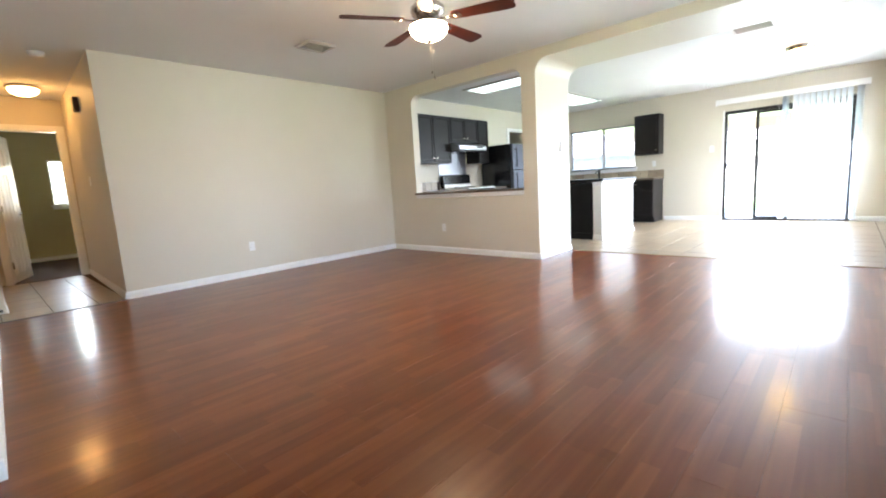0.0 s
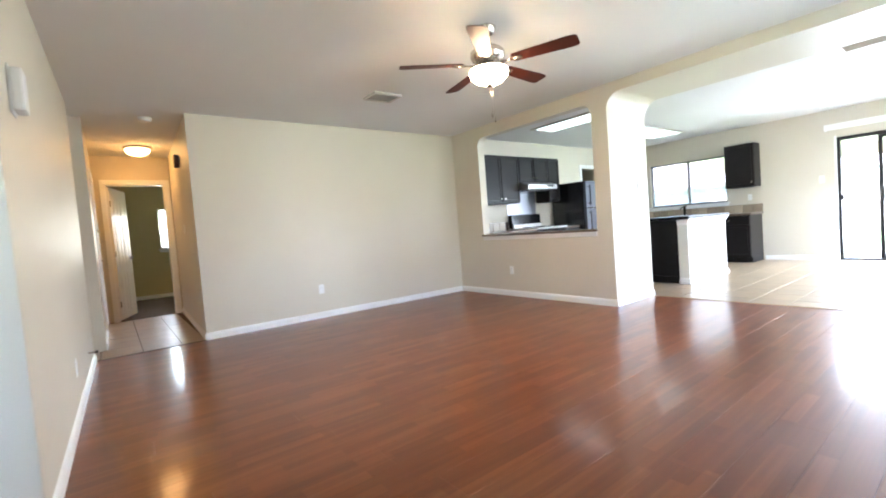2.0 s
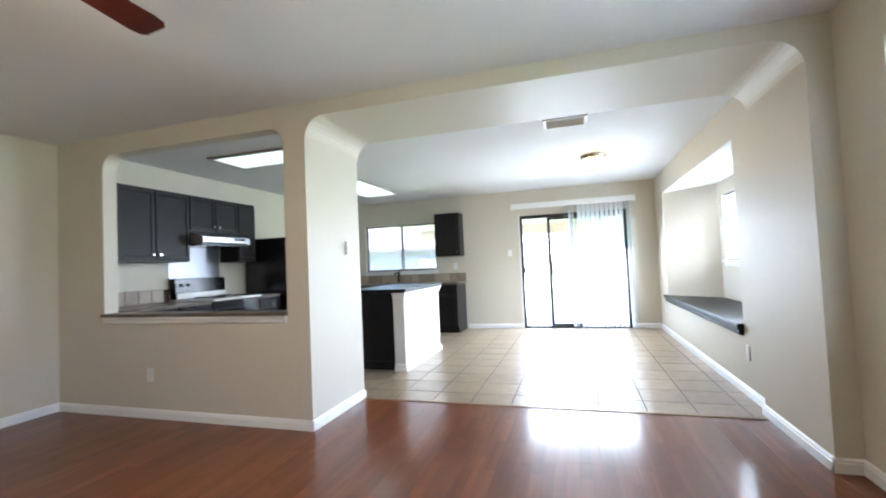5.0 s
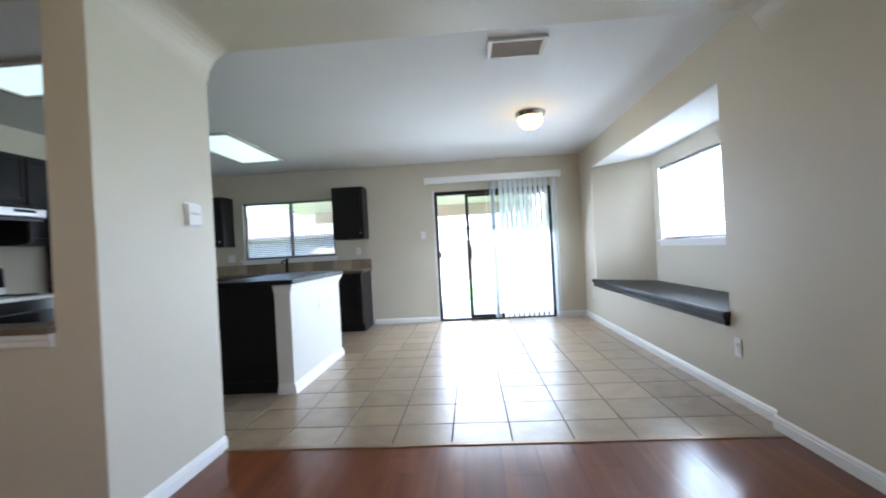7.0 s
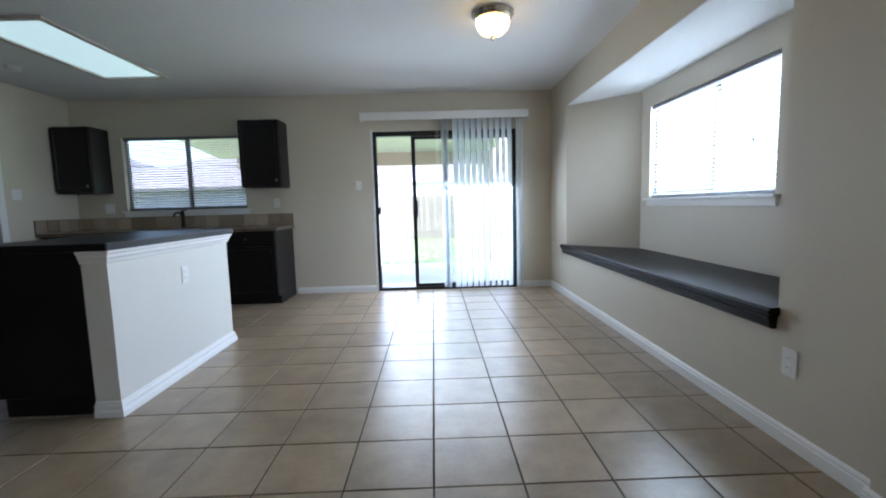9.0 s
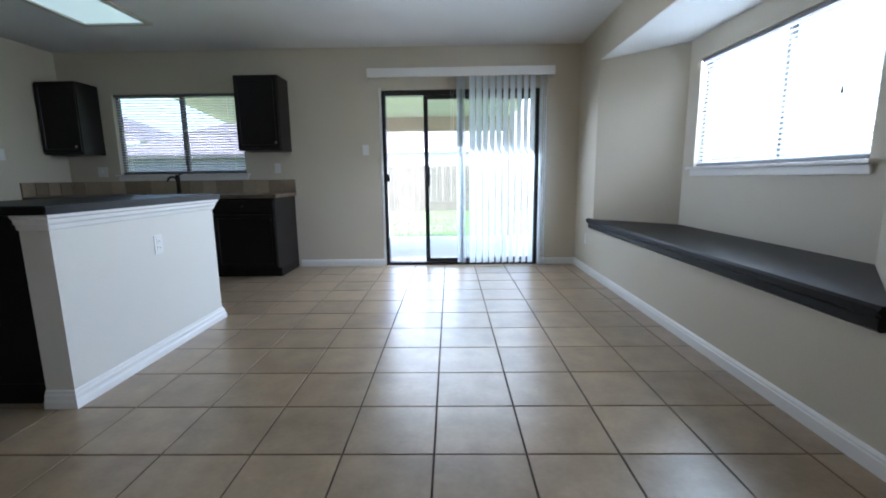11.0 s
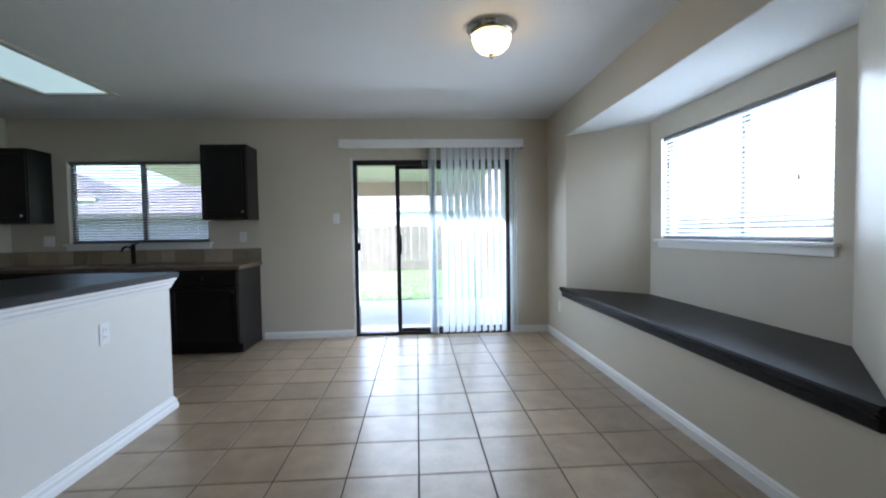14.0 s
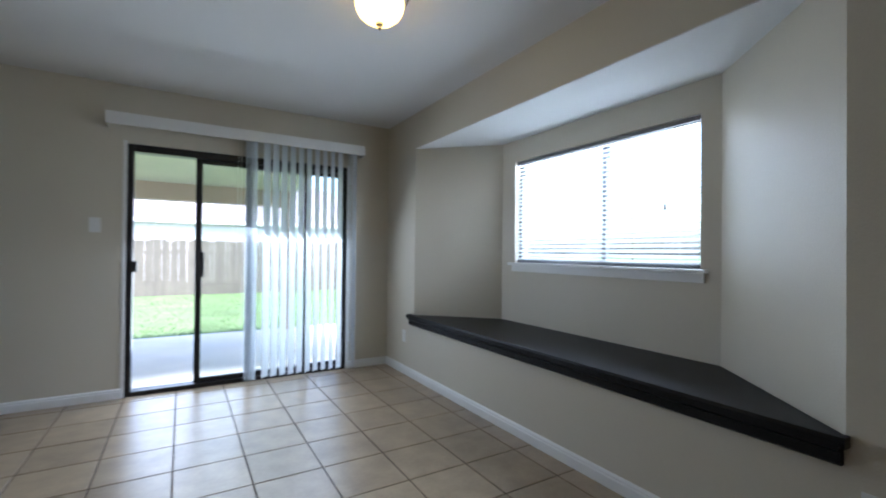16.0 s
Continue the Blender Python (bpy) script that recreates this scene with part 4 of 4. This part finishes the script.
part("downrod", rod(bmesh.new(), (0, 0, 2.438), (0, 0, 2.355), 0.013, 16), NICKEL, fan)
part("motor", lathe(bmesh.new(), [(0.0, 2.362), (0.045, 2.361), (0.060, 2.352), (0.088, 2.346), (0.092, 2.338), (0.112, 2.332), (0.116, 2.323), (0.128, 2.316), (0.130, 2.285), (0.122, 2.277), (0.124, 2.268), (0.100, 2.252), (0.085, 2.238), (0.0, 2.234)], 44), NICKEL, fan)
part("light_fitter", lathe(bmesh.new(), [(0.0, 2.237), (0.07, 2.236), (0.075, 2.212), (0.115, 2.204), (0.140, 2.197), (0.144, 2.187), (0.136, 2.182), (0.0, 2.181)], 44), NICKEL, fan)
bowl = part("light_bowl", lathe(bmesh.new(), [(0.140, 2.184), (0.144, 2.168), (0.134, 2.138), (0.105, 2.108), (0.06, 2.089), (0.0, 2.082)], 44), FANGLOW, fan, "frosted glass bowl, lit")
# Nickel finial: the dark floor's reflection is put into its colour.
part("finial", lathe(bmesh.new(), [(0.0, 2.085), (0.021, 2.082), (0.021, 2.074), (0.012, 2.066), (0.0, 2.060)], 16), DARKMETAL, fan)
for cx, cy, low in ((0.02, 0.015, 1.80), (-0.01, 0.02, 1.845)):
    chain = rod(bmesh.new(), (cx, cy, 2.075), (cx, cy, low + 0.02), 0.0005, 6)
    lathe(chain, [(0.0, 0.026), (0.003, 0.021), (0.005, 0.009), (0.004, 0.002), (0.0, 0.0)], 12, (cx, cy, low))
    part("pull_chain", chain, NICKEL, fan, "thin beaded pull chain")
for i in range(5):
    turn = pose(0, 0, 2.230, 0, 0, 22 + 72 * i) @ pose(0, 0, 0, -11, 0, 0)
    bm = bmesh.new()
    outline = [(0.20, -0.050), (0.60, -0.068), (0.645, -0.062), (0.662, -0.045), (0.662, 0.045), (0.645, 0.062), (0.60, 0.068), (0.20, 0.050), (0.19, 0.035), (0.19, -0.035)]
    prism(bm, outline, "z", -0.003, 0.003)
    bm.transform(turn)
    blade = part("blade", bm, BLADE, fan, "dark mahogany blade")
    bm = bmesh.new()
    prism(bm, [(0.10, -0.012), (0.17, -0.012), (0.20, -0.035), (0.255, -0.03), (0.27, 0.0), (0.255, 0.03), (0.20, 0.035), (0.17, 0.012), (0.10, 0.012)], "z", -0.011, -0.0035)
    lathe(bm, [(0.0, -0.018), (0.014, -0.016), (0.016, -0.011)], 12, (0.225, 0, 0))
    bm.transform(turn)
    part("blade_iron", bm, NICKEL, blade)

dome = thing("ceiling_light", (-0.405, 7.42, 0), "flush ceiling light with nickel pan and lit glass bowl", "ceiling light")
part("pan", lathe(bmesh.new(), [(0.0, 2.499), (0.150, 2.499), (0.158, 2.494), (0.158, 2.482), (0.149, 2.476), (0.151, 2.470), (0.142, 2.463), (0.143, 2.457), (0.133, 2.450), (0.126, 2.444), (0.0, 2.443)], 44), NICKEL, dome)
part("bowl", lathe(bmesh.new(), [(0.122, 2.446), (0.124, 2.43), (0.119, 2.402), (0.104, 2.372), (0.080, 2.350), (0.045, 2.336), (0.0, 2.332)], 44), DINGLOW, dome, "frosted glass bowl, lit")
part("finial", lathe(bmesh.new(), [(0.0, 2.336), (0.019, 2.333), (0.019, 2.322), (0.009, 2.316), (0.009, 2.310), (0.012, 2.305), (0.0, 2.296)], 16), NICKEL, dome)

dome2 = thing("ceiling_light", (-7.35, 0.47, 0), "flush hall ceiling light with warm lit glass bowl", "ceiling light")
part("pan", lathe(bmesh.new(), [(0.0, 2.499), (0.16, 2.499), (0.17, 2.49), (0.17, 2.478), (0.15, 2.465), (0.0, 2.464)], 40), NICKEL, dome2)
part("bowl", lathe(bmesh.new(), [(0.148, 2.466), (0.145, 2.44), (0.12, 2.41), (0.07, 2.388), (0.0, 2.38)], 40), HALLGLOW, dome2, "frosted glass bowl, lit")

for qx0, qx1, qy0, qy1 in ((-4.235, -3.62, 7.34, 8.78), (-4.51, -3.09, 5.51, 6.05)):
    panel = thing("ceiling_light_panel", (0, 0, 0), "recessed fluorescent ceiling panel, lit, over the kitchen", "ceiling light", "kitchen ceiling panels")
    part("diffuser", B(qx0 + 0.03, qx1 - 0.03, qy0 + 0.03, qy1 - 0.03, H - 0.006, H - 0.001), PANELGLOW, panel, "glowing ribbed plastic diffuser")
    for x0, x1, y0, y1 in ((qx0 - 0.02, qx0 + 0.03, qy0 - 0.02, qy1 + 0.02), (qx1 - 0.03, qx1 + 0.02, qy0 - 0.02, qy1 + 0.02), (qx0 + 0.03, qx1 - 0.03, qy0 - 0.02, qy0 + 0.03), (qx0 + 0.03, qx1 - 0.03, qy1 - 0.03, qy1 + 0.02)):
        part("frame", B(x0, x1, y0, y1, H - 0.02, H - 0.001, bevel=0.004), VENTM, panel)


# Backing colour stands in for the shade behind the louvres.
VENTDARK = mat("vent_shadow", (0.22, 0.20, 0.17), 0.6, bump=0.0)


def ceiling_vent(x0, x1, y0, y1, along, label, backing=VENTDARK, turn=38):
    ob = thing("ceiling_vent", (0, 0, 0), label, "air vent")
    part("backing", B(x0 + 0.015, x1 - 0.015, y0 + 0.015, y1 - 0.015, H - 0.004, H - 0.001), backing, ob)
    for a, b, c_, d in ((x0, x0 + 0.03, y0, y1), (x1 - 0.03, x1, y0, y1), (x0 + 0.03, x1 - 0.03, y0, y0 + 0.03), (x0 + 0.03, x1 - 0.03, y1 - 0.03, y1)):
        part("frame", B(a, b, c_, d, H - 0.022, H - 0.001, bevel=0.005), VENTM, ob)
    n = 6
    for i in range(n):
        if along == "x":
            u = y0 + 0.045 + (y1 - y0 - 0.09) * i / (n - 1)
            bm = B(x0 + 0.03, x1 - 0.03, -0.010, 0.010, -0.001, 0.001)
            bm.transform(pose(0, u, H - 0.013, turn, 0, 0))
        else:
            u = x0 + 0.045 + (x1 - x0 - 0.09) * i / (n - 1)
            bm = B(-0.010, 0.010, y0 + 0.03, y1 - 0.03, -0.001, 0.001)
            bm.transform(pose(u, 0, H - 0.013, 0, turn, 0))
        part("slat", bm, VENTM, ob)
    return ob


ceiling_vent(-4.13, -3.86, 2.33, 2.66, "y", "cream metal ceiling vent in the living room")
ceiling_vent(-0.91, -0.51, 5.735, 6.015, "x", "cream metal ceiling vent by the dining area", VENTM, -30)


def detector(x, y, label):
    ob = thing("smoke_detector", (x, y, 0), label, "smoke detector")
    part("base", lathe(bmesh.new(), [(0.0, 2.499), (0.068, 2.499), (0.068, 2.488), (0.0, 2.487)], 28), PLASTIC, ob)
    part("cover", lathe(bmesh.new(), [(0.062, 2.487), (0.060, 2.468), (0.045, 2.458), (0.0, 2.456)], 28), PLASTIC, ob)


detector(-5.70, 0.47, "white round smoke detector on the hall ceiling")
detector(-4.79, 8.38, "white round smoke detector on the kitchen ceiling")


# ---- small wall fittings ----
def plate(name, at, way, kind_, label, w=0.072, h=0.115):
    """A wall plate whose face looks along way (a unit x or y direction)."""
    ob = thing(name, at, label, "switch" if kind_ == "switch" else "outlet" if kind_ == "outlet" else name.replace("_", " "))
    ob.rotation_euler = (0, 0, math.atan2(way[1], way[0]) + math.pi / 2)
    part("cover_plate", B(-w / 2, w / 2, -0.006, -0.001, -h / 2, h / 2, bevel=0.002), PLASTIC, ob)
    if kind_ == "outlet":
        for z in (-0.02, 0.02):
            sock = part("socket", B(-0.017, 0.017, -0.009, -0.006, z - 0.014, z + 0.014, bevel=0.001), PLASTIC, ob)
            for x in (-0.006, 0.006):
                part("slot", B(x - 0.001, x + 0.001, -0.0095, -0.009, z - 0.004, z + 0.006), SLOT, sock)
    elif kind_ == "switch":
        part("toggle", B(-0.005, 0.005, -0.018, -0.006, -0.004, 0.014, bevel=0.001), PLASTIC, ob)
    return ob


plate("wall_outlet", (WX, 2.165, 0.373), (1, 0), "outlet", "white outlet low on the beige wall")
plate("wall_outlet", (-4.232, PY, 0.369), (0, -1), "outlet", "white outlet under the pass-through")
plate("wall_outlet", (EX, 5.852, 0.37), (-1, 0), "outlet", "white outlet beside the window seat", 0.078, 0.122)
plate("wall_outlet", (EX, 9.24, 0.365), (-1, 0), "outlet", "white outlet near the dining corner")
plate("wall_outlet", (ix, 7.056, 0.667), (1, 0), "outlet", "white outlet on the island half wall")
plate("wall_outlet", (-2.87, NY, 1.177), (0, -1), "outlet", "white outlet over the backsplash")
plate("wall_outlet", (-3.65, -0.2095, 0.31), (0, 1), "outlet", "white outlet low on the entry wall")
plate("light_switch", (-1.824, NY, 1.371), (0, -1), "switch", "white switch beside the sliding door", 0.072, 0.115)
plate("light_switch", (WX, 8.86, 1.33), (1, 0), "switch", "white double switch beside the pantry doorway", 0.115, 0.115)
plate("light_switch", (-4.96, NY, 1.16), (0, -1), "switch", "white double switch over the backsplash", 0.115, 0.115)
plate("light_switch", (-6.55, 0.8460, 1.29), (0, -1), "switch", "pale switch on the hall wall")
therm = plate("thermostat", (-2.630, 5.165, 1.388), (1, 0), "panel", "white thermostat on the wall end", 0.125, 0.135)
part("body", B(-0.055, 0.055, -0.026, -0.006, -0.058, 0.058, bevel=0.005), PLASTIC, therm)
part("display", B(-0.04, 0.04, -0.028, -0.026, 0.0, 0.012), VENTM, therm)
box_s = plate("door_chime", (-2.45, -0.233, 1.75), (0, 1), "panel", "white plastic chime box on the entry wall", 0.12, 0.2)
part("body", B(-0.055, 0.055, -0.05, -0.006, -0.09, 0.09, bevel=0.012), PLASTIC, box_s)
chime = plate("alarm_box", (-6.43, 0.8435, 2.16), (0, -1), "panel", "small brown box high on the hall wall", 0.10, 0.16)
part("body", B(-0.05, 0.05, -0.06, -0.006, -0.08, 0.08, bevel=0.008), BROWNBOX, chime)
stop = thing("door_stop", (0, 0, 0), "small spring door stop low on the entry wall", "door stop")
part("spring", rod(bmesh.new(), (-4.7, -0.187, 0.21), (-4.7, -0.135, 0.21), 0.008, 10), NICKEL, stop)
part("tip", rod(bmesh.new(), (-4.7, -0.135, 0.21), (-4.7, -0.12, 0.21), 0.012, 10), SLOT, stop)

# ---- outdoors ----
setting("patio", B(-5.2, 1.0, NY + T, 12.72, -0.3, -0.055, bevel=0.01), CONCRETE, "pale concrete patio slab", "patio")
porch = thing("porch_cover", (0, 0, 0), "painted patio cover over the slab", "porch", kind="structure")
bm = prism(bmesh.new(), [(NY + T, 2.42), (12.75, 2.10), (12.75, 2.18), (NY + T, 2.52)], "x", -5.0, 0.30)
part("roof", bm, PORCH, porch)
part("beam", B(-4.6, 0.30, 12.55, 12.72, 1.88, 2.14, bevel=0.006), FASCIA, porch, "taupe painted beam")
for x in (-4.15, 0.16):
    part("post", B(x, x + 0.12, 12.56, 12.70, -0.06, 1.88, bevel=0.006), FASCIA, porch)


def fence(label, n, step, place):
    """Dog-eared cedar pickets that share one mesh, on two rails."""
    ob = thing("fence", (0, 0, 0), label, "fence")
    ob.matrix_basis = place
    part("rail", B(0, n * step, 0.012, 0.05, 0.28, 0.37), FENCE, ob)
    part("rail", B(0, n * step, 0.012, 0.05, 1.22, 1.31), FENCE, ob)
    me = []
    for k in range(3):
        bm = prism(bmesh.new(), [(0.001, 0), (step - 0.002, 0), (step - 0.002, 1.63 - 0.02 * k), (step - 0.025, 1.66 - 0.02 * k), (0.023, 1.66 - 0.02 * k), (0.001, 1.63 - 0.02 * k)], "y", -0.008, 0.011)
        m_ = bpy.data.meshes.new("picket")
        bm.to_mesh(m_)
        bm.free()
        m_.materials.append(FENCE)
        me.append(m_)
    rng = random.Random(5)
    for i in range(n):
        p_ = new("picket", rng.choice(me))
        p_.parent = ob
        p_.matrix_basis = pose(i * step, rng.uniform(-0.004, 0.004), rng.uniform(-0.015, 0.01), 0, rng.uniform(-0.5, 0.5), 0)
    return ob


fence("weathered cedar picket fence behind the lawn", 145, 0.104, pose(-7.57, 20.4, -0.16))
fence("weathered cedar picket fence along the side yard", 42, 0.104, pose(6.8, 16.0, -0.16, 0, 0, 90))


def house(x0, x1, y0, y1, eave, ridge, label, facing=None, shingle=None):
    """A one-storey neighbour with a hipped shingle roof, fascia and windows."""
    ob = thing("house", (0, 0, 0), label, "house")
    wall = part("wall", B(x0, x1, y0, y1, -0.16, eave), facing or SIDING, ob)
    o = 0.5 if facing else 0.2
    bm = bmesh.new()
    d = min(x1 - x0, y1 - y0) / 2
    base = [bm.verts.new(p) for p in ((x0 - o, y0 - o, eave - 0.05), (x1 + o, y0 - o, eave - 0.05), (x1 + o, y1 + o, eave - 0.05), (x0 - o, y1 + o, eave - 0.05))]
    if x1 - x0 > y1 - y0:
        tops = [bm.verts.new((x0 + d, (y0 + y1) / 2, ridge)), bm.verts.new((x1 - d, (y0 + y1) / 2, ridge))]
        faces = [(base[0], base[1], tops[1], tops[0]), (base[1], base[2], tops[1]), (base[2], base[3], tops[0], tops[1]), (base[3], base[0], tops[0])]
    else:
        tops = [bm.verts.new(((x0 + x1) / 2, y0 + d, ridge)), bm.verts.new(((x0 + x1) / 2, y1 - d, ridge))]
        faces = [(base[0], base[1], tops[0]), (base[1], base[2], tops[1], tops[0]), (base[2], base[3], tops[1]), (base[3], base[0], tops[0], tops[1])]
    for f_ in faces:
        bm.faces.new(f_)
    bm.faces.new(base[::-1])
    bmesh.ops.recalc_face_normals(bm, faces=bm.faces[:])
    part("roof", bm, shingle or SHINGLE, ob)
    part("fascia", B(x0 - o, x1 + o, y0 - o - 0.02, y0 - o, eave - 0.22, eave - 0.05), EAVE if facing else TRIM, ob)
    for k in range(0 if facing or shingle else 2):
        x = x0 + (x1 - x0) * (0.28 + 0.42 * k)
        win = part("window", B(x - 0.6, x + 0.6, y0 - 0.03, y0 - 0.001, 0.5, 1.5, bevel=0.01), TRIM, ob)
        part("pane", B(x - 0.53, x + 0.53, y0 - 0.034, y0 - 0.0305, 0.57, 1.43), BLACKAPP, win)
    return ob


house(-7.0, 9.0, 27.0, 37.0, 2.55, 5.6, "pale neighbouring house with grey hipped roof", None, SHINGLEPALE)
house(-16.3, -8.4, 24.5, 32.3, 2.27, 4.2, "brick neighbouring house behind the fence", BRICKDARK)
house(-40.0, -22.0, 34.5, 44.5, 3.85, 6.3, "distant neighbouring house with hipped roof")
wire = bmesh.new()
last = None
for i in range(25):
    u = -30 + 55 * i / 24
    p = Vector((u, 24.0, 3.05 + 0.0009 * (u + 2) ** 2))
    if last:
        rod(wire, last, p, 0.012, 6)
    last = p
tagged(part("overhead_cable", wire, CABLE), "thin black cable strung over the back yard", "cable")
pole = thing("utility_pole", (0, 0, 0), "weathered utility poles holding the cable", "pole")
for u in (-30.0, 25.0):
    part("pole", rod(bmesh.new(), (u, 24.02, -0.2), (u, 24.02, 3.05 + 0.0009 * (u + 2) ** 2 + 0.4), 0.11, 12), FENCE, pole)

# ---- grass tufts on the lawn ----
rng = np.random.default_rng(4)
n = 26000
gx = rng.uniform(-12, 7, n)
gy = 12.76 + (20.3 - 12.76) * rng.uniform(0, 1, n) ** 1.5
ang, hgt, wid = rng.uniform(0, 2 * np.pi, n), rng.uniform(0.025, 0.055, n), rng.uniform(0.004, 0.010, n)
lean = rng.normal(0, 0.02, (n, 2))
v = np.zeros((n, 3, 3))
v[:, 0] = np.stack([gx - wid * np.cos(ang), gy - wid * np.sin(ang), np.full(n, -0.162)], 1)
v[:, 1] = np.stack([gx + wid * np.cos(ang), gy + wid * np.sin(ang), np.full(n, -0.162)], 1)
v[:, 2] = np.stack([gx + lean[:, 0], gy + lean[:, 1], -0.16 + hgt], 1)
me = bpy.data.meshes.new("lawn_grass")
me.from_pydata(v.reshape(-1, 3).tolist(), [], [(3 * i, 3 * i + 1, 3 * i + 2) for i in range(n)])
me.materials.append(BLADEG)
tagged(new("lawn_grass", me), "short green grass blades on the lawn", "grass", kind="stuff")

# ---- floor pieces ----
def piece_mesh(name, sx, sy, h, bevel, material):
    bm = B(-sx / 2, sx / 2, -sy / 2, sy / 2, -h, 0)
    tops = [e for e in bm.edges if all(v_.co.z > -1e-6 for v_ in e.verts)]
    bmesh.ops.bevel(bm, geom=tops, offset=bevel, segments=1, affect="EDGES")
    me_ = bpy.data.meshes.new(name)
    bm.to_mesh(me_)
    bm.free()
    me_.materials.append(material)
    return me_


def lay(parent, name, x0, x1, y0, y1, material, h, bevel, cache={}):
    key = (name, round(x1 - x0, 3), round(y1 - y0, 3))
    if key not in cache:
        cache[key] = piece_mesh(name, x1 - x0, y1 - y0, h, bevel, material)
    ob = new(name, cache[key])
    ob.parent = parent
    ob.location = ((x0 + x1) / 2, (y0 + y1) / 2, 0)
    return ob


rng = random.Random(11)
P, GX, GY = 0.3525, -0.916, 6.004
gap = 0.0042
def tile_field(parent, x0, x1, y0, y1, gx, gy):
    i0, i1 = math.floor((x0 - gx) / P), math.ceil((x1 - gx) / P)
    j0, j1 = math.floor((y0 - gy) / P), math.ceil((y1 - gy) / P)
    for i in range(i0, i1):
        for j in range(j0, j1):
            a0, a1 = max(gx + i * P + gap, x0), min(gx + (i + 1) * P - gap, x1)
            b0, b1 = max(gy + j * P + gap, y0), min(gy + (j + 1) * P - gap, y1)
            if a1 - a0 > 0.02 and b1 - b0 > 0.02:
                t_ = lay(parent, "tile", a0, a1, b0, b1, TILE, 0.008, 0.0007)
                t_.location.z = rng.uniform(-0.0006, 0.0004)
                t_.rotation_euler = (rng.uniform(-0.0012, 0.0012), rng.uniform(-0.0012, 0.0012), 0)


tile_field(floor_tile, WX + 0.004, EX - 0.003, TILE_Y + 0.003, NY + 0.01, GX, GY)
tile_field(floor_hall, -8.09, WX - 0.004, -0.39, 0.80, -5.50, 0.22)
PW, PL = 0.198, 1.29
x, row = WX + 0.002, 0
while x < LX - 0.01:
    x1 = min(x + PW, LX - 0.002)
    y = SOUTH + 0.002 - (row * 0.47 % 1) * PL
    while y < TILE_Y - 0.01:
        y0, y1 = max(y, SOUTH + 0.002), min(y + PL, TILE_Y - 0.002)
        if x1 < -2.75:
            y0 = max(y0, -0.3)
        if y1 - y0 > 0.03:
            lay(floor_wood, "plank", x + 0.0003, x1 - 0.0003, y0 + 0.0003, y1 - 0.0003, PLANK, 0.006, 0.0004)
        y += PL
    x += PW
    row += 1
